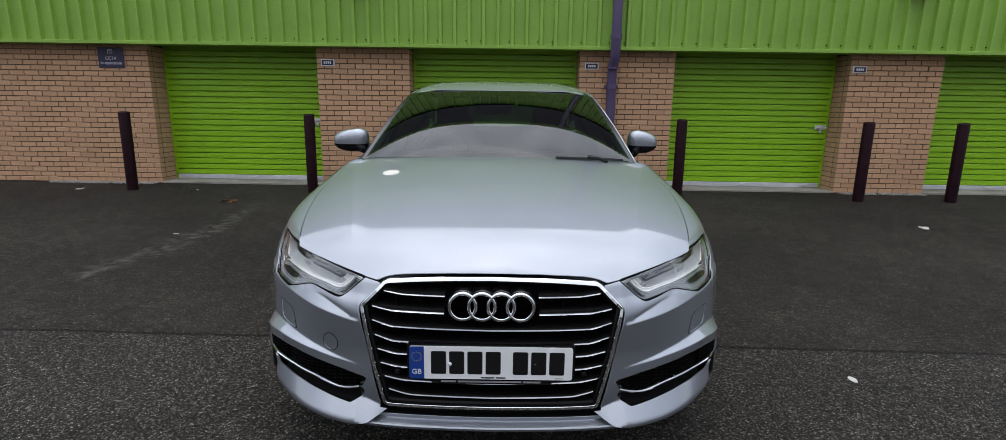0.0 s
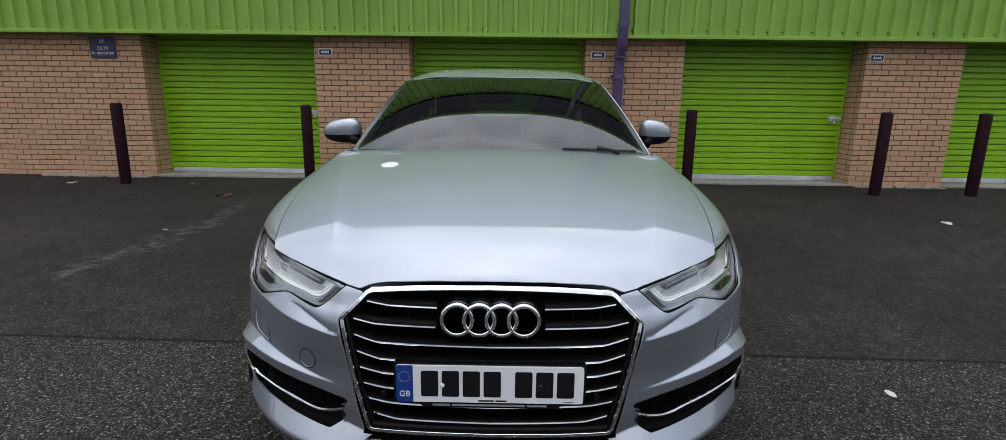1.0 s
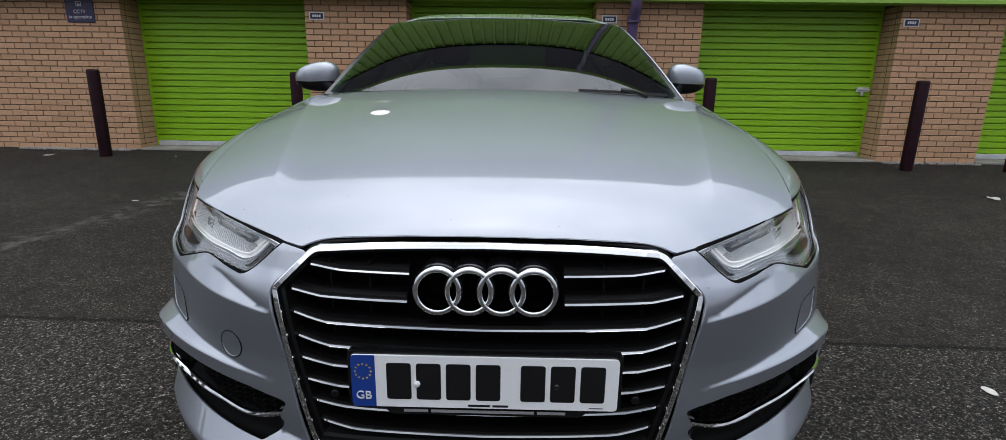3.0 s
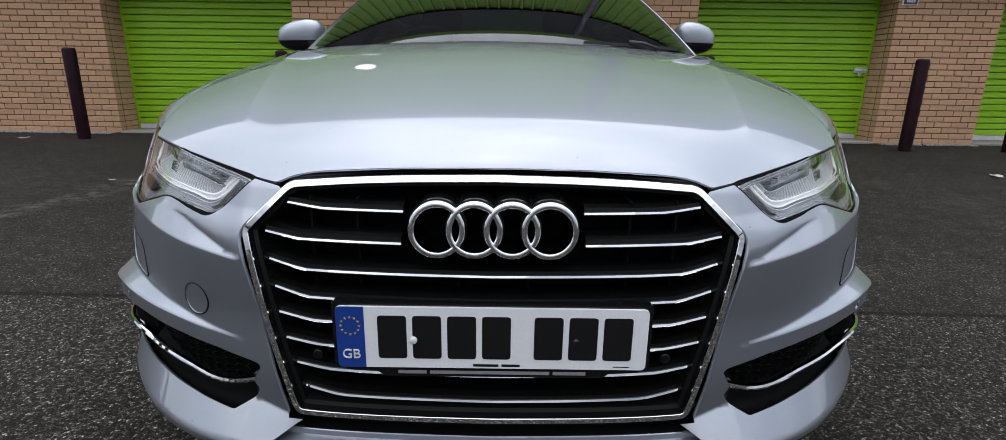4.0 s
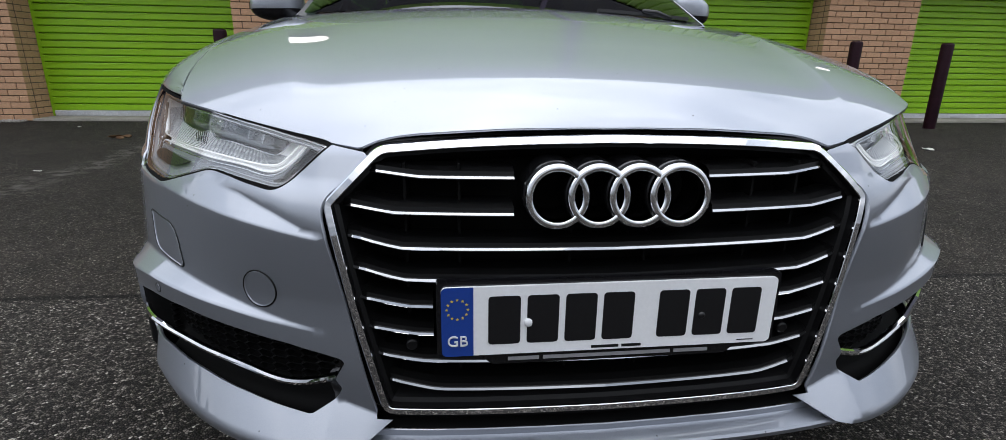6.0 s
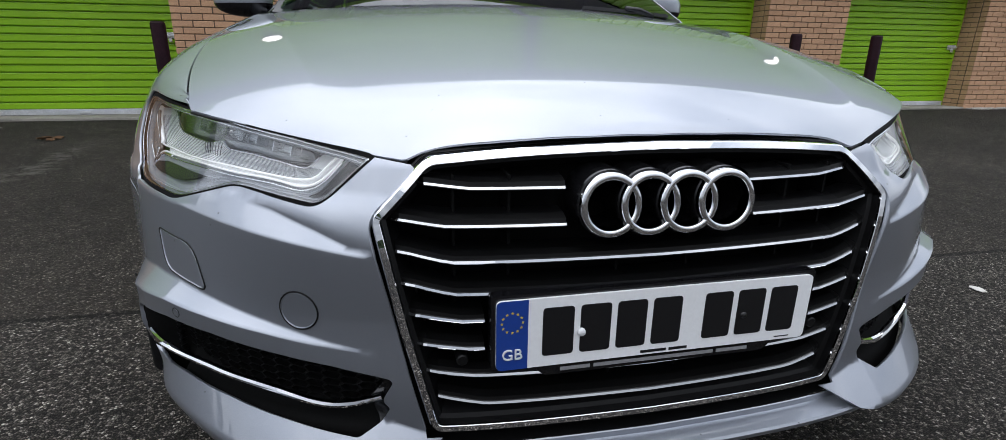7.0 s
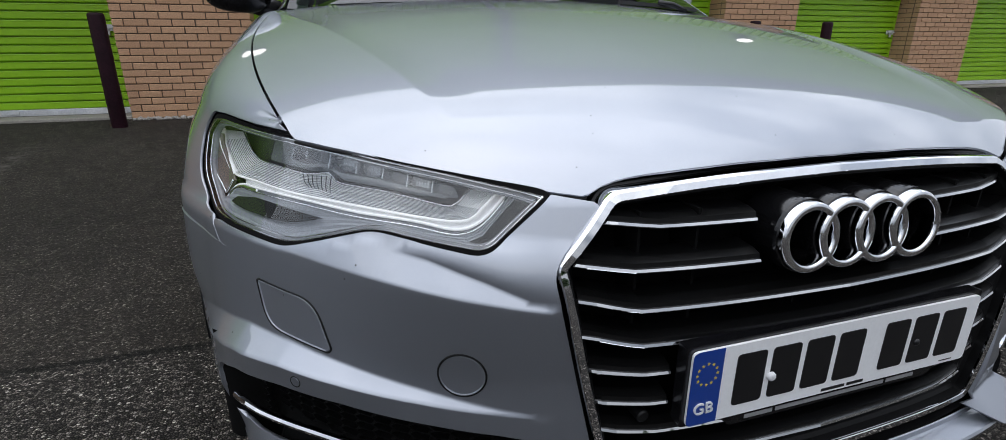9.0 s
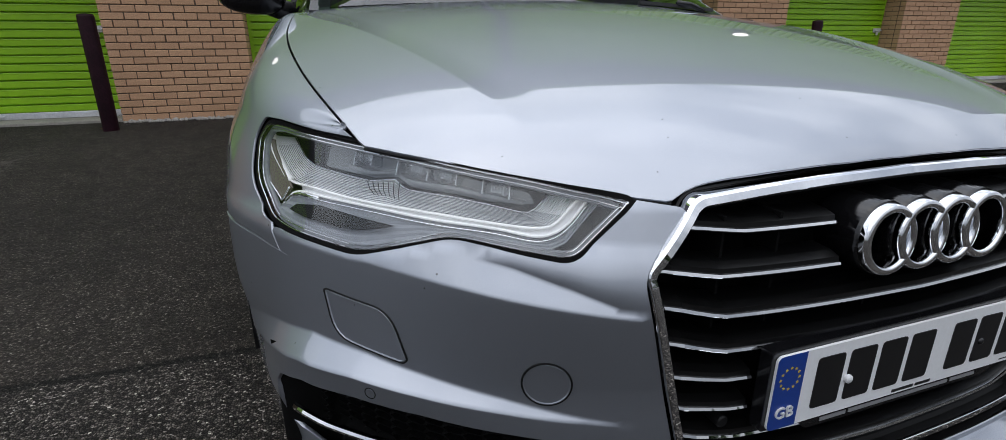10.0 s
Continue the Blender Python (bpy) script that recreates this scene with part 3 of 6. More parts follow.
def litter(name, x, y, size, mat, label, category, leaf=False):
    bm = bmesh.new()
    n = 9
    rim = []
    for i in range(n):
        t = 2 * math.pi * i / n
        r = size * random.uniform(0.55, 1.0)
        rim.append((r * math.cos(t), 0.5 * r * math.sin(t), 0.004 + random.uniform(0, size * (0.45 if leaf else 0.12))))
    lo = [bm.verts.new(p) for p in rim]
    hi = [bm.verts.new((p[0] * 0.96, p[1] * 0.96, p[2] + 0.003)) for p in rim]
    c0, c1 = bm.verts.new((0, 0, 0.004)), bm.verts.new((0, 0, 0.008))
    for i in range(n):
        bm.faces.new((lo[i], c0, lo[(i + 1) % n]))
        bm.faces.new((hi[(i + 1) % n], c1, hi[i]))
        bm.faces.new((lo[i], lo[(i + 1) % n], hi[(i + 1) % n], hi[i]))
    ob = part(name, bm, mat)
    ob.matrix_basis = pose(x, y, 0.0, 0, 0, random.uniform(0, 360))
    tagged(ob, label, category)


LEAF = surface("dry_leaf", (0.11, 0.055, 0.022), rough=0.8, grain=80, vary=0.3)
PAPER = surface("dirty_paper", (0.55, 0.54, 0.50), rough=0.8, grain=80, vary=0.15)
for dx, dy in ((0, 0), (0.06, 0.03), (-0.07, 0.02), (0.03, -0.04), (-0.03, 0.05)):
    litter("dead_leaf", -3.42 + dx, 4.92 + dy, 0.06, LEAF, "curled brown dead leaf on the tarmac", "leaf", True)
litter("dead_leaf", -2.80, 5.95, 0.05, LEAF, "curled brown dead leaf on the tarmac", "leaf", True)
litter("litter_scrap", 4.48, 4.0, 0.11, PAPER, "flat scrap of dirty white paper", "litter")
litter("litter_scrap", 3.75, 4.05, 0.03, LEAF, "small brown scrap on the tarmac", "litter")
litter("litter_scrap", 1.64, 0.69, 0.035, PAPER, "crumpled pale scrap on the tarmac", "litter")
litter("litter_scrap", -3.05, 3.25, 0.035, PAPER, "small pale scrap on the tarmac", "litter")
litter("litter_scrap", -5.95, 5.75, 0.10, STONE, "flat grey stone on the tarmac", "stone")
litter("litter_scrap", -4.35, 5.85, 0.03, PAPER, "small pale scrap on the tarmac", "litter")

# ---- trees across the yard, behind the walk ----
BARK = surface("bark", (0.06, 0.045, 0.032), rough=0.9, grain=30, vary=0.3, bump=0.004)
LEAVES = surface("dark_foliage", (0.035, 0.06, 0.02), rough=0.7, grain=20, vary=0.3)


def tree(height):
    th = empty("tree")
    bm = bmesh.new()
    sweep(bm, [(0, 0, -0.2), (0.05, 0, height * 0.3), (0.0, 0.04, height * 0.65), (0.03, 0, height * 0.95)], circle(0.13, 8))
    for i in range(12):
        a, z = random.uniform(0, 6.28), height * random.uniform(0.18, 0.8)
        r = height * 0.2 * (1.05 - z / height)
        sweep(bm, [(0, 0, z), (r * math.cos(a), r * math.sin(a), z + 0.25 * r)], circle(0.03, 5))
    part("trunk", bm, BARK, th)
    verts, faces = [], []
    for i in range(2600):
        k = random.random() ** 0.8
        z = height * (0.10 + 0.90 * k)
        r = height * 0.26 * (1.05 - k) ** 0.8 * math.sqrt(random.uniform(0.15, 1.0)) * (0.8 + 0.35 * math.sin(9 * k + i % 5))
        a = random.uniform(0, 6.28)
        c = Vector((r * math.cos(a), r * math.sin(a), z))
        u = Vector((random.uniform(-1, 1), random.uniform(-1, 1), random.uniform(-1, 1))).normalized() * random.uniform(0.12, 0.28)
        w = u.cross(Vector((random.uniform(-1, 1), random.uniform(-1, 1), random.uniform(-1, 1)))).normalized() * random.uniform(0.08, 0.16)
        i0 = len(verts)
        verts += [c - u, c + w, c + u, c - w]
        faces.append((i0, i0 + 1, i0 + 2, i0 + 3))
    me = bpy.data.meshes.new("crown")
    me.from_pydata(verts, [], faces)
    me.materials.append(LEAVES)
    crown_ob = new("crown", me)
    crown_ob.parent = th
    tagged(th, "dark green conifer with ragged crown beyond the yard", "tree", "trees beyond the yard")
    return th


first_trees = [tree(6.0), tree(5.0), tree(6.8)]
spots = [(-42 + i * 4.8 + random.uniform(-1.2, 1.2), -64 + random.uniform(-3, 3)) for i in range(18)] + [(-58 + random.uniform(-1.5, 1.5), -50 + i * 4.2) for i in range(15)]
for i, (x, y) in enumerate(spots):
    k = random.uniform(0.85, 1.15)
    if i < 3:
        first_trees[i].matrix_basis = pose(x, y, 0)
    else:
        copy_thing(first_trees[i % 3], pose(x, y, 0, 0, 0, random.uniform(0, 360)) @ Matrix.Diagonal((k, k, k, 1)))
# ---- the car: one surface for the lower body, one for the bonnet ----
from mathutils.geometry import delaunay_2d_cdt


def spline(ts, vs):
    """A natural cubic through the points; returns a function of an array."""
    t, v = np.asarray(ts, float), np.asarray(vs, float)
    n, h = len(t), np.diff(t)
    a, r = np.eye(n), np.zeros(n)
    for i in range(1, n - 1):
        a[i, i - 1], a[i, i], a[i, i + 1] = h[i - 1], 2 * (h[i - 1] + h[i]), h[i]
        r[i] = 6 * ((v[i + 1] - v[i]) / h[i] - (v[i] - v[i - 1]) / h[i - 1])
    m = np.linalg.solve(a, r)

    def f(q):
        q = np.asarray(q, float)
        k = np.clip(np.searchsorted(t, q) - 1, 0, n - 2)
        d0, d1 = q - t[k], t[k + 1] - q
        return (m[k] * d1 ** 3 + m[k + 1] * d0 ** 3) / (6 * h[k]) + (v[k] / h[k] - m[k] * h[k] / 6) * d1 + (v[k + 1] / h[k] - m[k + 1] * h[k] / 6) * d0

    return f


def step(a, b, x):
    t = np.clip((np.asarray(x, float) - a) / (b - a), 0, 1)
    return t * t * (3 - 2 * t)


# half the outline seen from above, from the nose to the tail
PLAN = [(0.0, 0.0), (0.2, 0.008), (0.4, 0.036), (0.54, 0.086), (0.69, 0.188), (0.79, 0.298), (0.86, 0.41), (0.905, 0.54), (0.925, 0.70), (0.932, 0.92), (0.935, 1.6), (0.937, 2.6), (0.932, 3.6), (0.915, 4.25), (0.86, 4.62), (0.72, 4.80), (0.40, 4.875), (0.0, 4.895)]
_px, _py = np.array(PLAN).T
_len = np.concatenate([[0], np.cumsum(np.hypot(np.diff(_px), np.diff(_py)))])
plan_x, plan_y = spline(_len, _px), spline(_len, _py)
S_END = _len[-1]
_ss = np.linspace(0, S_END, 4000)
_sx, _sy = plan_x(_ss), plan_y(_ss)


def s_of_x(x):
    """Along the outline, on the nose side, where it is x from the middle."""
    k = _sy < 1.0
    return np.interp(x, _sx[k], _ss[k])


def s_of_y(y):
    return np.interp(y, _sy, _ss)


P_depth = spline([0, 0.2, 0.4, 0.54, 0.69, 0.79, 0.86, 0.93], [0.0, 0.008, 0.036, 0.086, 0.188, 0.298, 0.41, 0.55])
# the bonnet: its height along the middle, and how much it falls away to the sides
mid_z = spline([-0.05, 0.02, 0.055, 0.076, 0.096, 0.146, 0.276, 0.50, 0.80, 1.20, 1.6], [0.40, 0.585, 0.650, 0.681, 0.698, 0.726, 0.776, 0.836, 0.898, 0.956, 0.99])
crown = spline([-0.05, 0.08, 0.12, 0.172, 0.24, 0.31, 0.42, 0.55, 0.80, 1.20, 1.36, 1.6], [0.40, 0.330, 0.292, 0.238, 0.183, 0.151, 0.128, 0.117, 0.107, 0.094, 0.075, 0.06])


# the shut line between bonnet and wing, then the waist line and the boot's edge
edge_x = spline([0.30, 0.42, 0.55, 0.80, 1.15, 1.36, 1.9, 3.0, 4.0, 4.5, 4.9], [0.711, 0.743, 0.770, 0.800, 0.803, 0.788, 0.805, 0.835, 0.80, 0.74, 0.66])


def crease_x(y):
    return 0.435 + 0.26 * y


def bonnet(x, y):
    ax, y = np.abs(np.asarray(x, float)), np.asarray(y, float)
    z = mid_z(y) - crown(y) * ax ** 2
    d = ax - crease_x(y)
    fade = step(0.16, 0.42, y)
    k = np.clip(1 + d / 0.075, 0, 1)
    roll = np.clip((ax - edge_x(np.maximum(y, 0.30)) + 0.18) / 0.18, 0, 1.3)
    return z - fade * 0.0066 * (1 - k * k) - 0.010 * step(0.12, 0.34, y) * roll ** 2


_edge_rear = spline([1.36, 1.9, 3.0, 3.9, 4.4, 4.9], [0.925, 0.942, 0.965, 0.985, 0.99, 0.975])


def edge_z(y):
    y = np.asarray(y, float)
    front = bonnet(edge_x(np.minimum(y, 1.36)), np.minimum(y, 1.36))
    rear = _edge_rear(np.maximum(y, 1.36)) + (bonnet(edge_x(1.36), 1.36) - _edge_rear(1.36))
    return np.where(y < 1.36, front, rear)


SHOULDER = 0.72
front_prof = spline([0.14, 0.20, 0.25, 0.30, 0.37, 0.43, 0.48, 0.525, 0.56, 0.59, 0.656, 0.71, 0.76], [-0.012, 0.0, 0.006, 0.009, 0.005, 0.001, 0.003, 0.003, -0.0160, -0.0320, -0.066, -0.088, -0.104])
side_prof = spline([0.14, 0.20, 0.30, 0.45, 0.60, 0.72, 0.76], [-0.02, -0.012, -0.008, 0.0, -0.004, -0.030, -0.045])


def blade_z(a):
    """The sharp lower edge of the blade."""
    return np.interp(a, [0.44, 0.53, 0.60, 0.71, 0.80, 0.90, 1.0, 1.12], [0.378, 0.390, 0.400, 0.411, 0.416, 0.408, 0.388, 0.360])


def blade_w(a):
    """The height of its upper face."""
    return np.interp(a, [0.44, 0.48, 0.56, 0.665, 0.80, 0.90, 1.0, 1.12], [0.002, 0.004, 0.009, 0.014, 0.019, 0.027, 0.034, 0.034])


def blade_d(a):
    """How far it stands out."""
    return np.interp(a, [0.43, 0.50, 0.60, 0.72, 0.80, 0.87, 0.93, 1.0, 1.08, 1.18], [0.0, 0.004, 0.014, 0.026, 0.032, 0.035, 0.031, 0.020, 0.008, 0.0])


def fold_z(a):
    return np.interp(a, [0.40, 0.438, 0.461, 0.521, 0.575, 0.639, 0.701, 0.762, 0.834, 1.0], [0.523, 0.527, 0.530, 0.539, 0.546, 0.553, 0.558, 0.562, 0.565, 0.566])


def fold_w(a):
    return np.interp(a, [0.425, 0.515, 0.593, 0.68, 0.80], [0.0005, 0.018, 0.029, 0.033, 0.022])


def body(s, v, plain=False):
    """The place on the lower body: s along the outline from the middle of the nose (left below zero), v the height; past SHOULDER
    v climbs over the wing to the shut line, 0.25 for the whole way. plain: without the folds of the bumper, as the lamps lie."""
    s, v = np.asarray(s, float), np.asarray(v, float)
    sign = np.where(s < 0, -1.0, 1.0)
    a = np.abs(s)
    z = np.minimum(v, SHOULDER)
    x, y = plan_x(a), plan_y(a)
    e = 1e-3
    tx, ty = plan_x(a + e) - plan_x(a - e), plan_y(a + e) - plan_y(a - e)
    ln = np.hypot(tx, ty)
    nx, ny = ty / ln, -tx / ln
    back = step(0.85, 1.45, a)
    # the nose stands level with the frame of the grille
    def upper(h):
        return front_prof(h) + 0.011 * (1 - step(0.43, 0.50, a)) * step(0.50, 0.57, h) * (1 - step(0.64, 0.67, h))
    # the folded facet that widens from the grille to under the lamp, upright below it
    zc, wf = fold_z(a), fold_w(a)
    under = np.interp(a, [0.60, 0.69, 0.74, 0.80, 0.86, 1.0], [0.602, 0.590, 0.578, 0.565, 0.572, 0.585])
    zu = np.maximum(np.minimum(zc + wf, under), zc + 0.004)
    lean = 0.004 - 0.016 * step(0.50, 0.80, a)
    crest = 0.001 + lean * (zc - 0.43) / 0.12
    to_lamp = step(0.53, 0.74, a)
    brink = (crest - 0.93 * wf) * (1 - to_lamp) + np.maximum(upper(zu) + 0.006, crest - 0.9 * (zu - zc)) * to_lamp
    ztop = np.maximum(0.605 - 0.015 * step(0.58, 0.66, a), zu + 0.006)
    low = np.where(z < 0.43, front_prof(z), 0.001 + lean * (z - 0.43) / 0.12)
    facet = crest + (brink - crest) * np.clip((z - zc) / np.maximum(zu - zc, 1e-3), 0, 1)
    rise = brink + (upper(ztop) - brink) * np.clip((z - zu) / (ztop - zu), 0, 1) ** (2.2 - 1.2 * to_lamp)
    front = upper(z) if plain else np.where(z < zc, low, np.where(z < zu, facet, np.where(z < ztop, rise, upper(z))))
    d = front * (1 - back) + side_prof(z) * back
    # the blade over the side intake: a shelf with a sharp edge, upright below it
    zb, wb = blade_z(a), blade_w(a)
    t = np.clip((zb + wb - z) / wb, 0, 1)
    hang = np.maximum(step(0.325, 0.345, z), step(0.93, 0.975, a) * np.clip((z - 0.225) / 0.08, 0, 1))
    blade = blade_d(a) * (t * 0.93 + 0.07 * t * t) * hang * (1 - 0.10 * np.clip((zb - z) / 0.03, 0, 1))
    # the lip under it
    amp = 0.062 * step(0.28, 0.38, a) * (1 - 0.52 * step(0.45, 0.90, a)) * (1 - step(0.86, 1.04, a))
    lip = amp * np.clip((0.272 - 0.036 * np.clip((0.43 - a) / 0.09, 0, 1) - z) / 0.064, 0, 1) * step(0.165, 0.19, z)
    flare = 0.021 * step(1.04, 1.22, a) * (1 - step(1.75, 2.3, a)) * step(0.26, 0.46, z) * (1 - step(0.63, 0.78, z))
    d = d + blade + lip + flare
    px, py, pz = x + nx * d, y + ny * d, z
    q = np.clip((v - SHOULDER) / 0.25, 0, 1)
    yy = np.clip(py, 0.0, 4.9)
    ex, ez = edge_x(np.maximum(yy, 0.30)), edge_z(np.maximum(yy, 0.30))
    ex = np.minimum(ex, px - 0.003)
    up = np.maximum(ez - SHOULDER, 0.0)
    b1x, b1z = px - 0.016, SHOULDER + up * 0.55
    b2x, b2z = ex + (px - ex) * 0.55, ez - (px - ex) * 0.10
    k = 1 - q
    cx = k ** 3 * px + 3 * k * k * q * b1x + 3 * k * q * q * b2x + q ** 3 * ex
    cz = k ** 3 * pz + 3 * k * k * q * b1z + 3 * k * q * q * b2z + q ** 3 * ez
    over = q > 0
    return np.stack([sign * np.where(over, cx, px), py, np.where(over, cz, pz)], -1)


def bonnet_at(x, y):
    x, y = np.asarray(x, float), np.asarray(y, float)
    return np.stack([x, y, bonnet(x, y)], -1)


def inside(poly, pts):
    x, y = pts[:, 0], pts[:, 1]
    ok = np.zeros(len(pts), bool)
    n = len(poly)
    for i in range(n):
        (x0, y0), (x1, y1) = poly[i], poly[(i + 1) % n]
        if y0 == y1:
            continue
        c = (y0 > y) != (y1 > y)
        ok ^= c & (x < (x1 - x0) * (y - y0) / (y1 - y0) + x0)
    return ok


def dense(poly, h, closed=True):
    out = []
    n = len(poly)
    for i in range(n if closed else n - 1):
        a, b = np.array(poly[i]), np.array(poly[(i + 1) % n])
        k = max(1, int(np.hypot(*(b - a)) / h))
        out += [tuple(a + (b - a) * j / k) for j in range(k)]
    if not closed:
        out.append(tuple(poly[-1]))
    return out


def rounded(poly, r, n=5):
    """The outline with its corners rounded by about r (one number, or one for each corner)."""
    out, k = [], len(poly)
    rs = r if isinstance(r, (list, tuple)) else [r] * k
    for i in range(k):
        p, a, b = np.array(poly[i]), np.array(poly[i - 1]), np.array(poly[(i + 1) % k])
        la, lb = np.hypot(*(a - p)), np.hypot(*(b - p))
        d = min(rs[i], la * 0.45, lb * 0.45)
        if d < 1e-5:
            out.append(tuple(p))
            continue
        p0, p1 = p + (a - p) / la * d, p + (b - p) / lb * d
        for j in range(n + 1):
            t = j / n
            out.append(tuple((1 - t) ** 2 * p0 + 2 * t * (1 - t) * p + t * t * p1))
    return out


def panel(name, mat, lift, outer, holes=(), h=0.014, thick=0.012, parent=None, label="", shift=0.0, flip=False, hv=None, lines=()):
    """A sheet of bodywork cut to its outline, curved by lift(u, v), with its edges turned inwards."""
    hv = hv or h
    loops = [dense(outer, h)] + [dense(p, h) for p in holes]
    pts, edges = [], []
    for lp in loops:
        i0 = len(pts)
        pts += lp
        edges += [(i0 + i, i0 + (i + 1) % len(lp)) for i in range(len(lp))]
    for ln in lines:
        ln = dense(ln, h, False)
        i0 = len(pts)
        pts += ln
        edges += [(i0 + i, i0 + i + 1) for i in range(len(ln) - 1)]
    lo, hi = np.array(pts).min(0), np.array(pts).max(0)
    gx, gy = np.meshgrid(np.arange(lo[0] + h / 2, hi[0], h), np.arange(lo[1] + hv / 2, hi[1], hv))
    gx = gx + (np.arange(gx.shape[0]) % 2)[:, None] * h / 2
    grid = np.stack([gx.ravel(), gy.ravel()], -1)
    keep = inside(loops[0], grid)
    for lp in loops[1:]:
        keep &= ~inside(lp, grid)
    grid = grid[keep]
    rim = np.array(pts)
    near = np.array([np.min(np.abs(rim - g).max(1)) for g in grid]) if len(grid) else np.zeros(0)
    grid = grid[near > 0.45 * min(h, hv)]
    verts = [Vector((float(a), float(b))) for a, b in list(map(tuple, pts)) + list(map(tuple, grid))]
    vo, eo, fo, *_ = delaunay_2d_cdt(verts, edges, [], 0, 1e-6)
    uv = np.array([tuple(v) for v in vo])
    tris = np.array([f for f in fo if len(f) == 3])
    mid = uv[tris].mean(1)
    ok = inside(loops[0], mid)
    for lp in loops[1:]:
        ok &= ~inside(lp, mid)
    tris = tris[ok]
    e = 0.003
    p = lift(uv[:, 0], uv[:, 1])
    nrm = np.cross(lift(uv[:, 0] + e, uv[:, 1]) - lift(uv[:, 0] - e, uv[:, 1]), lift(uv[:, 0], uv[:, 1] + e) - lift(uv[:, 0], uv[:, 1] - e))
    nrm /= np.maximum(np.linalg.norm(nrm, axis=1, keepdims=True), 1e-9)
    if flip:
        nrm = -nrm
        tris = tris[:, ::-1]
    p = p + nrm * shift
    # wind the triangles to face along the normal
    fn = np.cross(p[tris[:, 1]] - p[tris[:, 0]], p[tris[:, 2]] - p[tris[:, 0]])
    bad = (fn * nrm[tris[:, 0]]).sum(1) < 0
    tris[bad] = tris[bad][:, ::-1]
    count = {}
    for t in tris:
        for i in range(3):
            k = (t[i], t[(i + 1) % 3])
            count[tuple(sorted(k))] = None if tuple(sorted(k)) in count else k
    vl, fl, nl = [tuple(q) for q in p], [tuple(int(i) for i in t) for t in tris], [tuple(q) for q in nrm]
    if thick:
        for k in count.values():
            if k is None:
                continue
            a, b = k
            i0 = len(vl)
            vl += [tuple(p[a]), tuple(p[b]), tuple(p[b] - nrm[b] * thick), tuple(p[a] - nrm[a] * thick)]
            fl.append((i0 + 1, i0, i0 + 3, i0 + 2))
            out = np.cross(p[b] - p[a], nrm[a])
            out /= max(np.linalg.norm(out), 1e-9)
            w = tuple(out * 0.75 + nrm[a] * 0.66)
            nl += [w, w, tuple(out), tuple(out)]
    me = bpy.data.meshes.new(name)
    me.from_pydata(vl, [], fl)
    for q in me.polygons:
        q.use_smooth = True
    me.normals_split_custom_set_from_vertices(nl)
    me.materials.append(mat)
    ob = new(name, me)
    if parent:
        ob.parent = parent
    if label:
        ob["label"] = label
    return ob


def mirror_uv(poly):
    return [(-a, b) for a, b in poly][::-1]


def sx(x, z=None):
    return float(s_of_x(x))


def xz(points):
    """Outline points given as distance from the middle and height, turned to (s, v) on the right-hand half."""
    return [(sx(x), z) for x, z in points]


car = empty("car")
tagged(car, "silver four-door saloon car with chrome-framed grille, parked on tarmac", "car")
# it stands a little askew to the building
car.location, car.rotation_euler = (0, 0, 0), (0, 0, radians(0.35))

G = 0.004  # half a shut gap
# outlines, right-hand half, as (x, z)
GRILLE = [(0.0, 0.676), (0.335, 0.664), (0.428, 0.578), (0.352, 0.240), (0.0, 0.236)]


def lamp_outline():
    """The headlamp in (s, v): inner tip, along the bottom, up the outer end, back along the bonnet's edge."""
    low = xz([(0.432, 0.656), (0.508, 0.585), (0.58, 0.594), (0.648, 0.603), (0.70, 0.585), (0.748, 0.567)])
    out = [(0.973, 0.570), (1.036, 0.577), (1.112, 0.624), (1.138, 0.690), (1.122, 0.714)]
    top = [(1.085, 0.7160), (0.97, 0.7090), (0.85, 0.7030), (0.77, 0.6985), (0.69, 0.6915), (0.58, 0.6795)]
    return [(float(a), b) for a, b in low + out + top]


LAMP_UV = lamp_outline()
LAMP_R = [0.014, 0.02, 0.03, 0.03, 0.02, 0.03, 0.03, 0.03, 0.03, 0.02, 0.012, 0.02, 0.03, 0.03, 0.03, 0.03, 0.03]

ARCH = (0.900, 0.335, 0.350)  # front wheel arch: y, z, radius


def arch_points(y0, a0, a1, n=24):
    out = []
    for i in range(n + 1):
        t = radians(a0 + (a1 - a0) * i / n)
        y, z = y0 + ARCH[2] * math.cos(t), ARCH[1] + ARCH[2] * math.sin(t)
        out.append((float(s_of_y(y)), z))
    return out


SEAM_Z = 0.545
INTAKE = [(0.414, 0.338), (0.408, 0.332), (0.425, 0.302), (0.414, 0.288), (0.424, 0.270), (0.458, 0.249), (0.573, 0.257), (0.693, 0.262), (0.825, 0.260), (0.90, 0.252), (0.95, 0.250), (0.975, 0.262), (0.980, 0.335), (0.962, 0.356), (0.90, 0.374), (0.80, 0.384), (0.70, 0.382), (0.578, 0.368), (0.498, 0.356), (0.44, 0.344)]


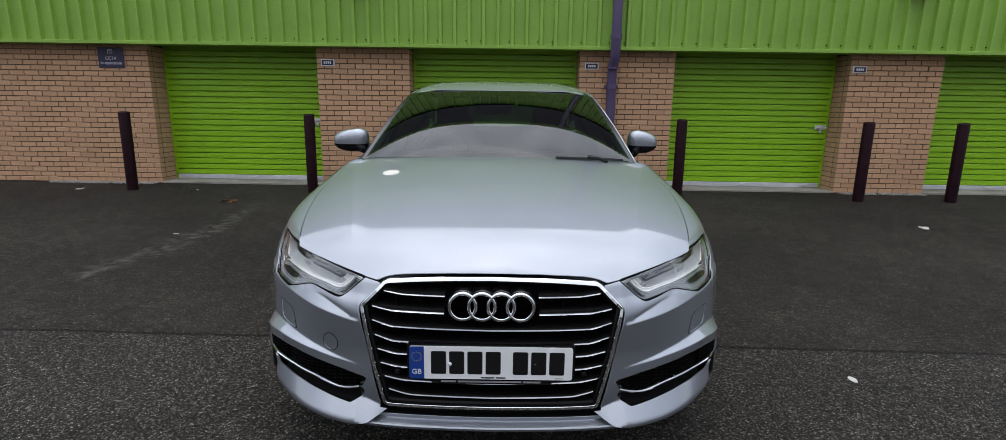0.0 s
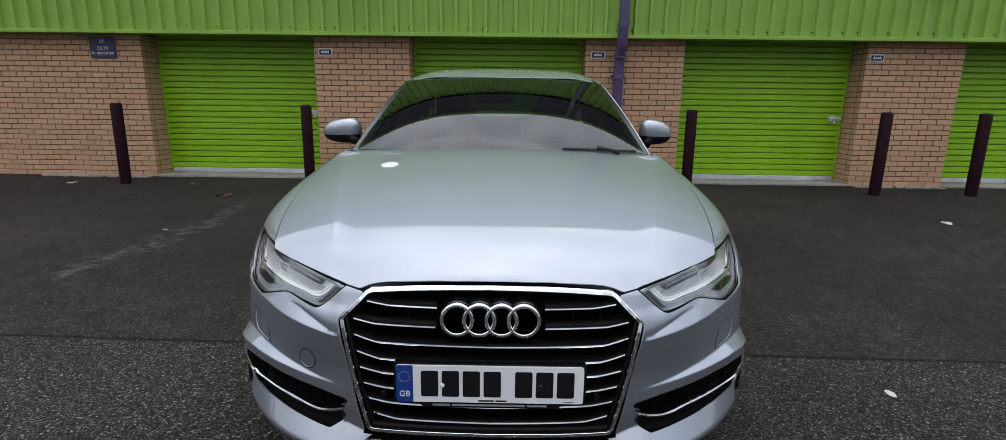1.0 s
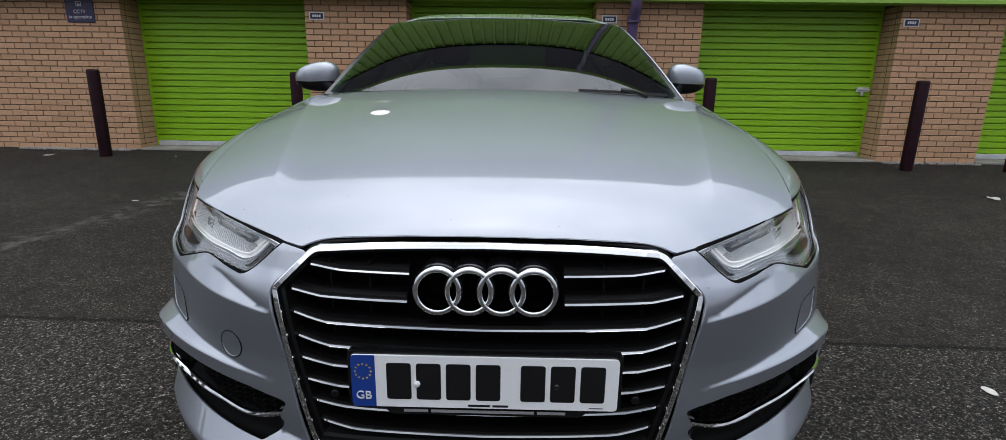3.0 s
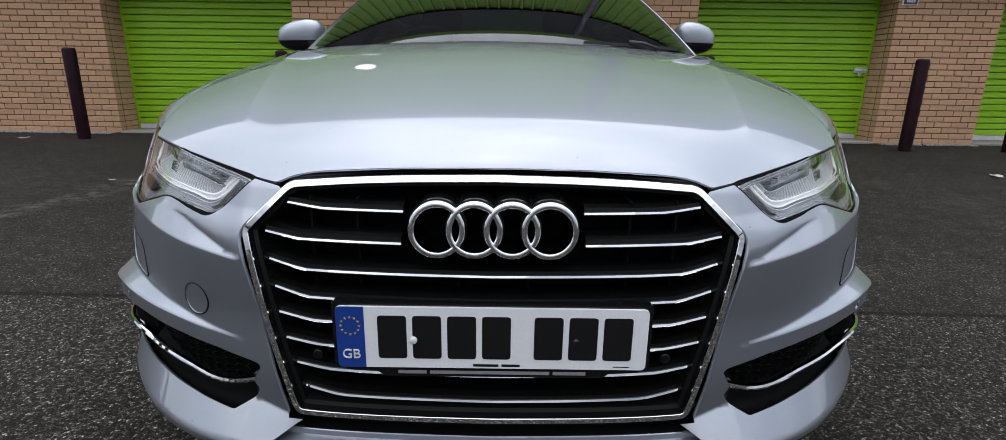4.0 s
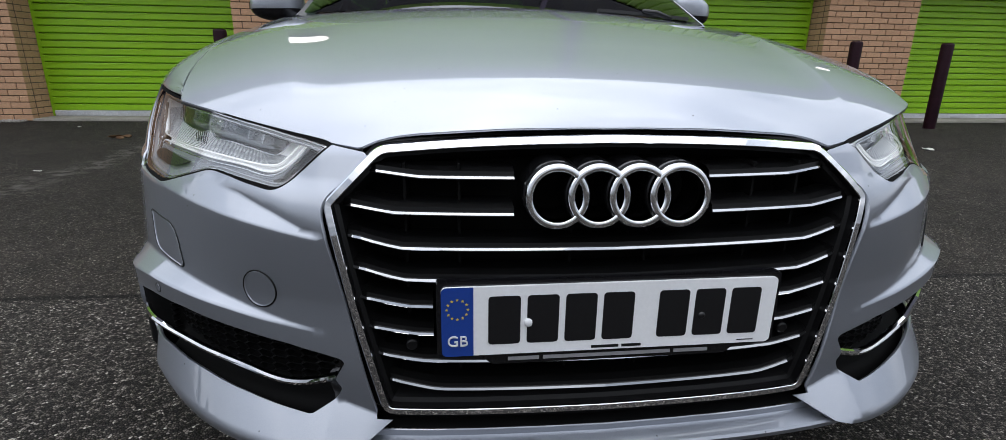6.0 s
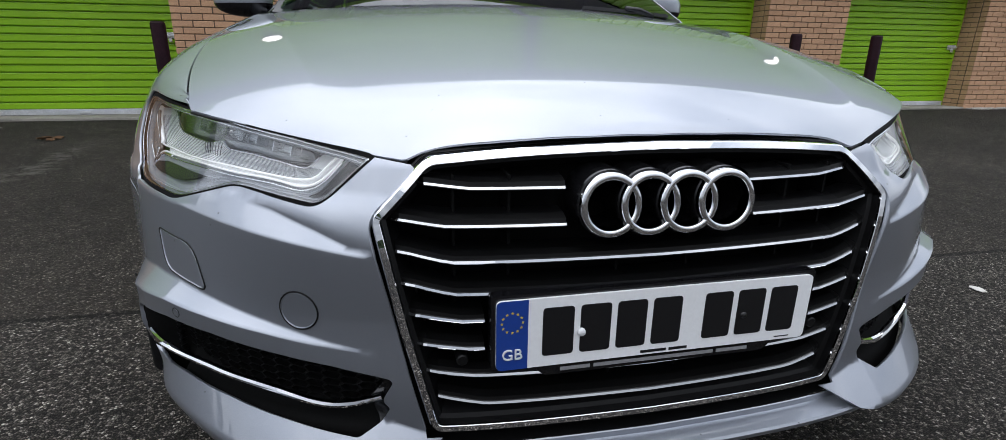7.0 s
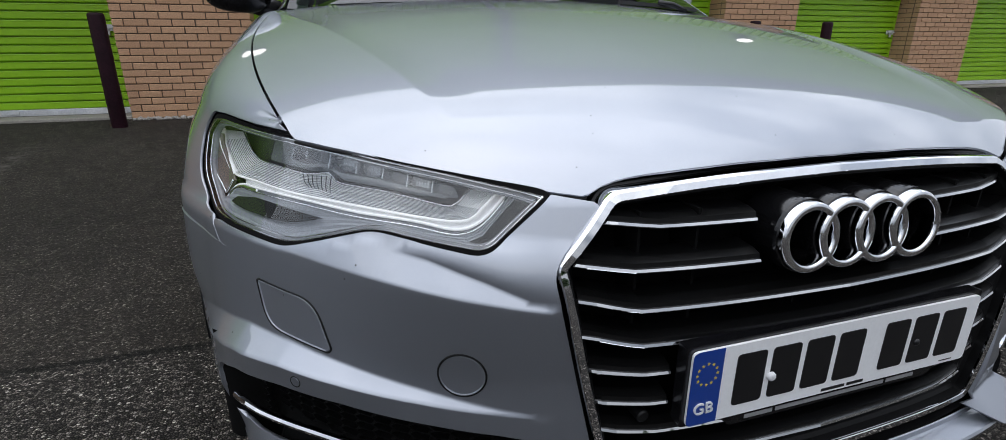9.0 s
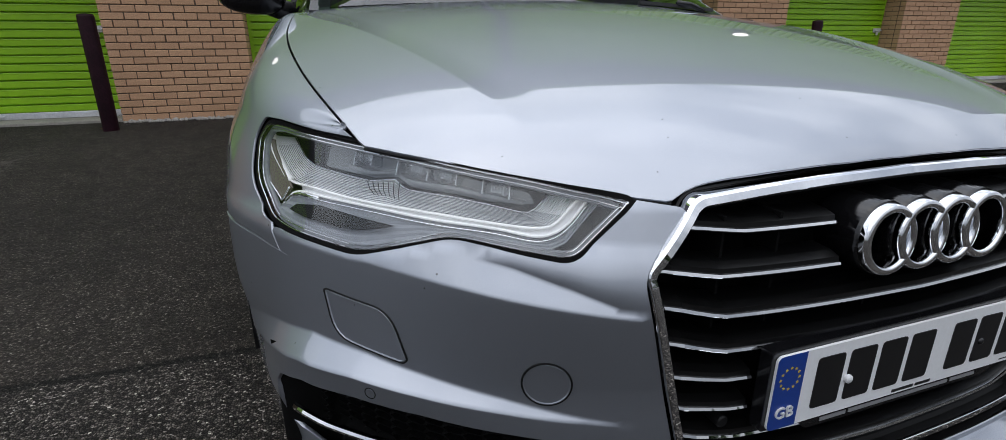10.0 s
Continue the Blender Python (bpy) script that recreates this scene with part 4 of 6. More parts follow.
def front_bumper():
    arch = arch_points(ARCH[0], 186, 144.5, 14)
    grille = xz(GRILLE[1:4])
    right = [(sx(0.3725), 0.6425), (sx(0.378), 0.6465), (sx(0.432), 0.6545)]
    lamp = [(a, b + 0.001) for a, b in LAMP_UV[1:7]] + [(1.011, 0.5735), (0.979, 0.5345)]
    side = [(float(arch[-1][0]), SEAM_Z)]
    half = rounded(right[:1], 0) + right[1:] + rounded([right[-1]] + lamp, 0.02, 4)[5:] + side + arch[::-1][1:]
    low = [(float(s_of_y(0.515)), 0.185), (0.95, 0.186), (0.80, 0.188), (0.60, 0.192), (0.445, 0.195), (0.388, 0.203), (sx(0.338), 0.2335), (sx(0.352), 0.231)]
    inner = rounded([(sx(0.352), 0.231), (sx(0.3605), 0.238), (sx(0.4335), 0.578), (sx(0.3755), 0.6375), (sx(0.3725), 0.6425)], [0, 0, 0.022, 0.0, 0.0], 6)[1:-1]
    outline = half + low[:-1] + inner
    outline = [outline[0]] + [q for p, q in zip(outline, outline[1:]) if math.hypot(q[0] - p[0], q[1] - p[1]) > 1e-4]
    hole = rounded(INTAKE, 0.006)
    for sgn in (1, -1):
        o = outline if sgn > 0 else mirror_uv(outline)
        hl = hole if sgn > 0 else mirror_uv(hole)
        qs = np.linspace(0.46, 1.12, 70)
        lines = [[(sgn * q, float(blade_z(q) + k * blade_w(q) + o)) for q in qs] for k, o in ((0, -0.0028), (0, 0.0), (0, 0.0028), (1.0, -0.0025), (1.0, 0.0028))]
        lines += [[(sgn * q, float(fold_z(q)) + o) for q in np.linspace(0.438, 0.80, 36)] for o in (-0.0025, 0.0, 0.0025)]
        lines += [[(sgn * q, float(fold_z(q) + fold_w(q)) + o) for q in np.linspace(0.47, 0.64, 30)] for o in (-0.0028, 0.0, 0.0028)]
        lines += [[(sgn * q, 0.2085) for q in np.linspace(0.45, 0.94, 40)]]
        lines += [[(sgn * q, 0.272 - 0.4 * (0.43 - q) + o) for q in np.linspace(0.355, 0.405, 10)] for o in (-0.003, 0.0, 0.003)]
        panel("bumper", PAINT, body, o, [hl], 0.009, 0.007, car, lines=lines)


def bonnet_panel():
    front = [(0.0, 0.077), (0.1, 0.0792), (0.2, 0.0862), (0.25, 0.0912), (0.29, 0.0962), (0.315, 0.0985), (0.332, 0.0990), (0.350, 0.0980), (0.364, 0.0950), (0.3705, 0.0935), (0.378, 0.0942), (0.392, 0.1005), (0.414, 0.1105), (0.438, 0.1245), (0.471, 0.1440), (0.539, 0.1835), (0.607, 0.2260), (0.667, 0.2730), (0.698, 0.3020), (0.7085, 0.3120)]
    side = [(float(edge_x(y)) - G, y) for y in np.linspace(0.326, 1.36, 28)]
    rear = [(0.70, 1.352), (0.55, 1.30), (0.36, 1.25), (0.18, 1.225), (0.0, 1.215)]
    half = front + side + rear
    outline = half + [(-x, y) for x, y in half[1:-1]][::-1]
    ys = np.linspace(0.2, 1.18, 60)
    lines = [[(sg * float(crease_x(y) + o), float(y)) for y in ys] for sg in (-1, 1) for o in (-0.004, 0.0, 0.004)]
    lines = [[p for p in ln if abs(p[0]) < float(edge_x(p[1])) - 0.02] for ln in lines]
    panel("bonnet", PAINT, bonnet_at, outline, [], 0.014, 0.0045, car, lines=lines)
    for sgn in (1, -1):
        bm = bmesh.new()
        edge = dense(front[9:], 0.01, False)
        sweep(bm, [Vector((sgn * x, y + 0.003, float(bonnet(x, y)) - 0.0050)) for x, y in edge], circle(0.0026, 8))
        part("bonnet_seal", bm, BLACK, car, smooth=True)


def wing():
    arch = arch_points(ARCH[0], 144.2, 4, 30)
    lamp = [(0.9845, 0.5405), (1.0175, 0.5760), (1.046, 0.5785), (1.121, 0.620), (1.147, 0.690), (1.134, 0.7215), (1.085, 0.7205), (0.97, 0.7125), (0.884, 0.7087)]
    lamp = lamp[:2] + rounded(lamp[1:], [0, 0.012, 0.03, 0.03, 0.016, 0.03, 0, 0], 6)[1:]
    top = [(0.905, 0.7165)] + [(q, 0.97) for q in (0.922, 0.96, 1.1, 1.4, 1.7)] + [(float(s_of_y(1.36)), 0.97)]
    back = [(float(s_of_y(1.385)), 0.97), (float(s_of_y(1.385)), 0.72), (float(s_of_y(1.385)), 0.20)]
    low = [(float(s_of_y(1.25)), 0.20), (float(s_of_y(1.245)), 0.30)]
    start = [(float(arch[0][0]), SEAM_Z + 2 * G)]
    out = start + lamp[:1] + lamp[1:] + top + back + low + arch[::-1][1:-1]
    for sgn in (1, -1):
        o = out if sgn > 0 else mirror_uv(out)
        panel("wing", PAINT, body, o, [], 0.014, 0.004, car)


def door(name, y0, y1, lo=0.26):
    out = [(float(s_of_y(y0)), lo), (float(s_of_y(y1)), lo), (float(s_of_y(y1)), 0.97), (float(s_of_y(y0)), 0.97)]
    for sgn in (1, -1):
        d = panel(name, PAINT, body, rounded(out, 0.01) if sgn > 0 else mirror_uv(rounded(out, 0.01)), [], 0.04, 0.012, car)
        y = y1 - 0.16
        bm = bmesh.new()
        p = body(sgn * s_of_y(y), 0.80)
        sweep(bm, [Vector(p) + Vector((sgn * 0.004, dy, dz)) + Vector((sgn * o, 0, 0)) for dy, dz, o in ((-0.1, 0, 0), (-0.08, 0, 0.028), (0.0, 0.004, 0.034), (0.08, 0.004, 0.028), (0.1, 0.004, 0))], circle(0.011, 8, 0.013))
        part("door_handle", bm, PAINT, d, smooth=True)


def rear_body():
    """Quarter panels and the tail, with the rear arch."""
    y0 = 3.80
    arch = []
    for i in range(25):
        t = radians(184 - 188 * i / 24)
        arch.append((float(s_of_y(y0 + ARCH[2] * math.cos(t))), ARCH[1] + ARCH[2] * math.sin(t)))
    out = [(float(s_of_y(3.37)), 0.20)] + [(arch[0][0], 0.20)] + arch + [(arch[-1][0], 0.24), (float(s_of_y(4.62)), 0.24), (S_END - 0.002, 0.26), (S_END - 0.002, 0.97), (float(s_of_y(4.62)), 0.97), (float(s_of_y(3.37)), 0.97)]
    for sgn in (1, -1):
        panel("quarter_panel", PAINT, body, out if sgn > 0 else mirror_uv(out), [], 0.035, 0.012, car)
    for sgn in (1, -1):
        sill = [(float(s_of_y(1.25)), 0.17), (float(s_of_y(3.43)), 0.17), (float(s_of_y(3.43)), 0.255), (float(s_of_y(1.25)), 0.255)]
        panel("sill", PAINT, body, sill if sgn > 0 else mirror_uv(sill), [], 0.05, 0.02, car)


def boot_at(x, y):
    x, y = np.asarray(x, float), np.asarray(y, float)
    w = edge_x(y)
    return np.stack([x, y, edge_z(y) + 0.035 * (1 - (x / w) ** 2)], -1)


def boot():
    ys = np.linspace(4.12, 4.87, 12)
    half = [(float(edge_x(y)) - G, float(y)) for y in ys]
    out = [(-x, y) for x, y in half[::-1]] + half
    panel("boot_lid", PAINT, boot_at, out, [], 0.05, 0.02, car)


# ---- glasshouse ----
def ws_at(u, v):
    """Windscreen: u from -1 to 1 across, v from 0 at the base to 1 at the roof."""
    u, v = np.asarray(u, float), np.asarray(v, float)
    bx, by, bz = 0.722 * u, 1.215 + 0.125 * u * u, 0.948 - 0.020 * u * u
    tx, ty, tz = 0.600 * u, 2.10 + 0.085 * u * u, 1.312 - 0.016 * u * u
    bulge = 0.0142 * 4 * v * (1 - v) * (1 + 0.83 * u ** 2 - 1.28 * u ** 4 + 0.09 * u ** 6)
    return np.stack([bx + (tx - bx) * v, by + (ty - by) * v - bulge * 0.35, bz + (tz - bz) * v + bulge], -1)


roof_z = spline([2.05, 2.15, 2.4, 2.7, 3.1, 3.5, 3.8], [1.306, 1.326, 1.370, 1.401, 1.401, 1.362, 1.31])


def roof_at(x, y):
    x, y = np.asarray(x, float), np.asarray(y, float)
    return np.stack([x, y, roof_z(y) - 0.05 * x ** 2 - 0.9 * np.maximum(np.abs(x) - 0.42, 0) ** 2], -1)


def rear_at(u, v):
    u, v = np.asarray(u, float), np.asarray(v, float)
    tx, ty, tz = 0.58 * u, 3.50 - 0.08 * u * u, 1.350 - 0.035 * u * u
    bx, by, bz = 0.68 * u, 4.16 - 0.10 * u * u, 1.04 - 0.02 * u * u
    bulge = 0.02 * 4 * v * (1 - v)
    return np.stack([bx + (tx - bx) * v, by + (ty - by) * v, bz + (tz - bz) * v + bulge], -1)


def glasshouse():
    unit = [(-1, 0), (1, 0), (1, 1), (-1, 1)]
    ws = panel("windscreen", TINTED, ws_at, rounded(unit, 0.03), [], 0.06, 0.0, car, "dark reflecting windscreen", hv=0.06)
    ws.visible_shadow = False
    rw = panel("rear_window", TINTED, rear_at, rounded(unit, 0.05), [], 0.08, 0.0, car, hv=0.08)
    rw.visible_shadow = False
    half = [(0.0, 2.105), (0.3, 2.127), (0.585, 2.19), (0.585, 2.6), (0.58, 3.1), (0.56, 3.42), (0.3, 3.485), (0.0, 3.505)]
    panel("roof_panel", PAINT, roof_at, half + [(-x, y) for x, y in half[1:-1]][::-1], [], 0.05, 0.004, car)
    for sgn in (1, -1):
        # pillar and roof rail in one run
        rail = [(0.748, 1.35, 0.915), (0.712, 1.62, 1.045), (0.667, 1.92, 1.178), (0.622, 2.20, 1.285), (0.610, 2.6, 1.325), (0.61, 3.0, 1.322), (0.61, 3.35, 1.285), (0.64, 3.75, 1.16), (0.70, 4.12, 1.02)]
        rx, rz = spline([p[1] for p in rail], [p[0] for p in rail]), spline([p[1] for p in rail], [p[2] for p in rail])
        path = [Vector((sgn * float(rx(y)), y, float(rz(y)))) for y in np.linspace(1.35, 4.12, 44)]
        bm = bmesh.new()
        sweep(bm, path, [(0.014, -0.02), (0.013, -0.002), (0.009, 0.003), (0.003, 0.002), (0.0, -0.02)])
        part("roof_rail", bm, PAINT, car, smooth=True)
        bm = bmesh.new()
        sweep(bm, [p + Vector((-sgn * 0.030, -0.004, 0.001)) for p in path[:14]], [(0.030, -0.012), (0.030, 0.004), (-0.028, 0.006), (-0.030, -0.012)])
        part("windscreen_trim", bm, BLACK_GLOSS, car)

        def glass_at(u, v):
            u, v = np.asarray(u, float), np.asarray(v, float)
            tx, tz = rx(u) + 0.012, rz(u) - 0.01
            bx, bz = edge_x(u) - 0.004, edge_z(u)
            return np.stack([sgn * (bx + (tx - bx) * v), u, bz + (tz - bz) * v], -1)
        side = [(1.40, 0.0), (4.0, 0.0), (4.0, 1.0), (1.40, 1.0)]
        g = panel("side_window", PRIVACY, glass_at, side, [], 0.12, 0.0, car, flip=sgn < 0, hv=0.25)
        g.visible_shadow = False
        for y in (2.42, 3.42):
            bm = bmesh.new()
            a, b = glass_at(y, 0.0), glass_at(y + 0.1, 1.0)
            sweep(bm, [Vector(a), Vector(b)], [(0.04, -0.012), (0.04, 0.012), (-0.04, 0.012), (-0.04, -0.012)], up=Vector((sgn, 0, 0)))
            part("door_pillar", bm, BLACK_GLOSS, car)
    # cowl between bonnet and glass
    bm = bmesh.new()
    us = np.linspace(-1, 1, 25)
    loft(bm, [[tuple(ws_at(u, 0.0) + np.array([0, -0.09, -0.045])) for u in us], [tuple(ws_at(u, 0.0) + np.array([0, 0.0, -0.012])) for u in us], [tuple(ws_at(u, 0.02) + np.array([0, 0.05, -0.02])) for u in us]])
    part("cowl", bm, BLACK, car)


def wheel(y, sgn):
    th = empty("wheel", sgn * 0.80, y, 0.335)
    th.parent = car
    k = sgn
    bm = bmesh.new()
    lathe(bm, [(-0.115, 0.235), (-0.122, 0.28), (-0.112, 0.318), (-0.085, 0.333), (0.085, 0.333), (0.112, 0.318), (0.122, 0.28), (0.115, 0.235)], 48, "x")
    part("tyre", bm, RUBBER, th, smooth=True)
    bm = bmesh.new()
    lathe(bm, [(-0.115 * k, 0.24), (0.0, 0.215), (0.095 * k, 0.225), (0.112 * k, 0.242)], 48, "x")
    part("rim", bm, ALLOY, th, smooth=True)
    bm = bmesh.new()
    for i in range(10):
        m = Matrix.Rotation(2 * math.pi * i / 10, 4, "X")
        a = len(bm.verts)
        box(bm, 0.075 * k - 0.012, 0.075 * k + 0.012, -0.020, 0.020, 0.04, 0.228, 0.004)
        bm.verts.ensure_lookup_table()
        for v in bm.verts[a:]:
            v.co = m @ v.co
    lathe(bm, [(0.06 * k, 0.0), (0.09 * k, 0.0), (0.095 * k, 0.04), (0.08 * k, 0.06), (0.06 * k, 0.06)], 24, "x")
    part("spokes", bm, ALLOY, th)
    bm = bmesh.new()
    lathe(bm, [(-0.02 * k, 0.0), (-0.02 * k, 0.165), (0.005 * k, 0.165), (0.005 * k, 0.0)], 32, "x")
    part("brake_disc", bm, GALV, th)


def underbody():
    bm = bmesh.new()
    box(bm, -0.72, 0.72, 0.30, 4.7, 0.19, 0.26, 0.02)
    part("floor_pan", bm, BLACK, car)
    for y0 in (ARCH[0], 3.80):
        for sgn in (1, -1):
            bm = bmesh.new()
            rows = []
            for i in range(19):
                t = radians(-5 + 190 * i / 18)
                yy, zz = y0 + 0.372 * math.cos(t), 0.335 + 0.372 * math.sin(t)
                rows.append([(sgn * 0.60, yy, zz), (sgn * 0.915, yy, zz)])
            loft(bm, rows)
            part("wheel_liner", bm, BLACK, car)


front_bumper()
bonnet_panel()
wing()
door("front_door", 1.393, 2.43)
door("rear_door", 2.438, 3.362)
rear_body()
boot()
glasshouse()
for yy in (ARCH[0], 3.80):
    for sg in (1, -1):
        wheel(yy, sg)
underbody()
# ---- car: front details ----
grille_prof = spline([0.20, 0.24, 0.30, 0.40, 0.50, 0.58, 0.62, 0.67, 0.70], [0.012, 0.006, 0.002, 0.002, 0.006, 0.018, 0.036, 0.072, 0.098])


def grille_y(x, z):
    return P_depth(np.minimum(np.abs(x), 0.93)) + grille_prof(z)


def ring_band(bm, outline, layers, surf, crisp=False):
    """A frame round an outline: each layer is (inset, depth); they are joined into one band."""
    pts = np.array(outline)
    k = len(pts)
    t = np.roll(pts, -1, 0) - np.roll(pts, 1, 0)
    t /= np.linalg.norm(t, axis=1, keepdims=True)
    nrm = np.stack([-t[:, 1], t[:, 0]], -1)
    if ((pts[0] + nrm[0] * 0.01 - pts.mean(0)) ** 2).sum() > ((pts[0] - pts.mean(0)) ** 2).sum():
        nrm = -nrm
    rows = []
    for inset, depth in layers:
        p = pts + nrm * inset
        rows.append([(float(x), float(surf(x, z) + depth), float(z)) for x, z in p])
    if crisp:
        for pair in zip(rows, rows[1:]):
            loft(bm, pair, True)
    else:
        loft(bm, rows, True)
        bmesh.ops.recalc_face_normals(bm, faces=bm.faces[:])
    return bm


def full_outline(half):
    return half + [(-x, z) for x, z in half[1:-1]][::-1]


SLEEVE = surface("badge_sleeve_black", (0.004, 0.004, 0.0045), rough=0.14, grain=200, vary=0.1)
SLAT_BLACK = surface("slat_black", (0.003, 0.003, 0.0032), rough=0.28, grain=300, vary=0.2, spec=0.4)
RADIATOR = surface("radiator_black", (0.003, 0.003, 0.003), rough=0.8, grain=300, vary=0.3, spec=0.1)


def grille():
    hole = rounded([(0.0, 0.6735), (0.135, 0.671), (0.245, 0.6662), (0.3475, 0.6575), (0.4270, 0.5785), (0.3935, 0.408), (0.3535, 0.2385), (0.24, 0.2395), (0.0, 0.2410)], [0, 0.05, 0.05, 0.016, 0.012, 0.05, 0.020, 0.05, 0], 10)
    loop = dense(full_outline(hole), 0.009)
    th = new("radiator_grille")
    th.parent = car
    th["label"] = "black grille with chrome frame and chrome-edged slats"
    bm = bmesh.new()
    ring_band(bm, loop, [(0.0, 0.035), (0.0003, -0.003), (0.0012, -0.0055), (0.003, -0.007), (0.011, -0.005), (0.0120, -0.004), (0.0125, -0.001)], grille_y, True)
    part("grille_frame", bm, CHROME, th, "bright chrome frame", smooth=True)
    bm = bmesh.new()
    ring_band(bm, loop, [(-0.035, 0.050), (-0.0030, 0.040), (-0.0028, 0.014), (-0.0003, 0.013), (0.0, 0.03)], grille_y)
    part("grille_seal", bm, BLACK, th)
    bm = bmesh.new()
    ring_band(bm, loop, [(0.0124, -0.001), (0.0135, 0.012), (0.020, 0.016), (0.034, 0.05), (0.036, 0.08)], grille_y)
    part("grille_surround", bm, BLACK, th)
    # dark core behind
    bm = bmesh.new()
    xs, zs = np.linspace(-0.44, 0.44, 23), np.linspace(0.20, 0.70, 11)
    loft(bm, [[(float(x), float(grille_y(x, z)) + 0.085, float(z)) for x in xs] for z in zs])
    part("radiator_core", bm, RADIATOR, th)
    # upright ribs
    for x in (-0.31, -0.23, -0.06, 0.06, 0.23, 0.31):
        bm = bmesh.new()
        box(bm, x - 0.002, x + 0.002, float(grille_y(x, 0.45)) + 0.045, float(grille_y(x, 0.45)) + 0.10, 0.25, 0.632)
        part("upright_rib", bm, RADIATOR, th)
    # slats: height in the middle, at the end, end, and inner end (0: right across)
    rows = [(0.6125, 0.6200, 0.361, 0.150), (0.5625, 0.573, 0.399, 0.152), (0.511, 0.5285, 0.394, 0), (0.4625, 0.481, 0.389, 0), (0.4205, 0.4325, 0.381, 0.272), (0.3755, 0.385, 0.371, 0.272), (0.3295, 0.339, 0.358, 0.0), (0.2785, 0.294, 0.342, 0)]
    for zm, ze, xe, xi in rows:
        runs = [(-xe, xe)] if not xi else [(-xe, -xi), (xi, xe)]
        for x0, x1 in runs:
            path = []
            for x in np.linspace(x0, x1, 41 if not xi else 21):
                k = np.clip((abs(x) - (xe - 0.075)) / 0.06, 0, 1)
                z = zm + (ze - zm) * 0.8 * (k * 0.85 + 0.15 * k * k) + 0.002 * (x / 0.35) ** 2
                tip = np.clip((abs(x) - (xe - 0.012)) / 0.012, 0, 1)
                path.append((float(x), float(grille_y(x, z)) + 0.010 + 0.006 * float(tip), float(z)))
            bm = bmesh.new()
            loft(bm, [[(x, y + dy, z + dz) for x, y, z in path] for dy, dz in ((0.002, 0.0030), (0.003, 0.009), (0.016, 0.0135), (0.045, 0.016), (0.045, -0.006), (0.005, -0.0032), (0.002, 0.0030))])
            bmesh.ops.recalc_face_normals(bm, faces=bm.faces[:])
            sl = part("slat", bm, SLAT_BLACK, th, "black fin")
            bm = bmesh.new()
            loft(bm, [[(x, y + dy, z + dz) for x, y, z in path] for dy, dz in ((0.006, 0.0029), (-0.0005, 0.0023), (-0.0020, -0.0010), (-0.0012, -0.0023), (0.006, -0.0030), (0.006, 0.0029))])
            bmesh.ops.recalc_face_normals(bm, faces=bm.faces[:])
            part("chrome_strip", bm, CHROME, sl, "chrome strip")
    # four linked rings
    rings = new("badge")
    rings.parent = th
    rings["label"] = "four linked chrome rings"
    rz, sp, R = 0.5920, 0.0608, 0.0470
    for i in range(4):
        cx = (i - 1.5) * sp
        n = 56
        prof = [(R - 0.0006, 0.014), (R, 0.002), (R - 0.0010, -0.0012), (R - 0.0030, -0.0030), (R - 0.0088, -0.0034), (R - 0.0102, -0.0022), (R - 0.0110, 0.0005), (R - 0.0114, 0.018)]
        bm = bmesh.new()
        loft(bm, [[(cx + r * math.cos(2 * math.pi * j / n), 0.013 + d - 0.0004 * i + 0.10 * r * math.sin(2 * math.pi * j / n), rz + r * math.sin(2 * math.pi * j / n)) for j in range(n)] for r, d in prof], True)
        bmesh.ops.recalc_face_normals(bm, faces=bm.faces[:])
        part("ring", bm, CHROME, rings, smooth=True)
        bm = bmesh.new()
        loft(bm, [[(cx + r * math.cos(2 * math.pi * j / n), d + 0.10 * r * math.sin(2 * math.pi * j / n), rz + r * math.sin(2 * math.pi * j / n)) for j in range(n)] for r, d in ((R + 0.0015, 0.022), (R + 0.0025, 0.026), (R + 0.0025, 0.085), (R - 0.012, 0.085), (R - 0.011, 0.022), (R + 0.0015, 0.022))], True)
        bmesh.ops.recalc_face_normals(bm, faces=bm.faces[:])
        part("ring_sleeve", bm, SLEEVE, rings, smooth=False)
    for x in (-0.305, 0.302):
        bm = bmesh.new()
        lathe(bm, [(0.0, 0.0), (0.0, 0.007), (0.002, 0.009), (0.04, 0.0095)], 20, "y", (x, 0.028, 0.358))
        part("parking_sensor", bm, BLACK, th)
    # centre lip and the dark slot over it
    bm = bmesh.new()
    xs = np.linspace(-0.47, 0.47, 91)
    rows = []
    for dy, z in ((0.002, 0.2160), (0.0, 0.2150), (0.0, 0.2050), (-0.004, 0.2040), (-0.031, 0.1985), (-0.034, 0.1945), (-0.032, 0.186), (0.04, 0.174)):
        rows.append([(float(x), float(P_depth(abs(x))) * 0.8 + dy, z) for x in xs])
    loft(bm, rows)
    bmesh.ops.recalc_face_normals(bm, faces=bm.faces[:])
    part("front_lip", bm, PAINT, car)
    bm = bmesh.new()
    rows = []
    for dy, z in ((0.010, 0.239), (0.03, 0.232), (0.03, 0.216), (0.003, 0.2145)):
        rows.append([(float(x), float(P_depth(abs(x))) + dy, z) for x in np.linspace(-0.42, 0.42, 31)])
    loft(bm, rows)
    part("lower_slot", bm, BLACK, car)


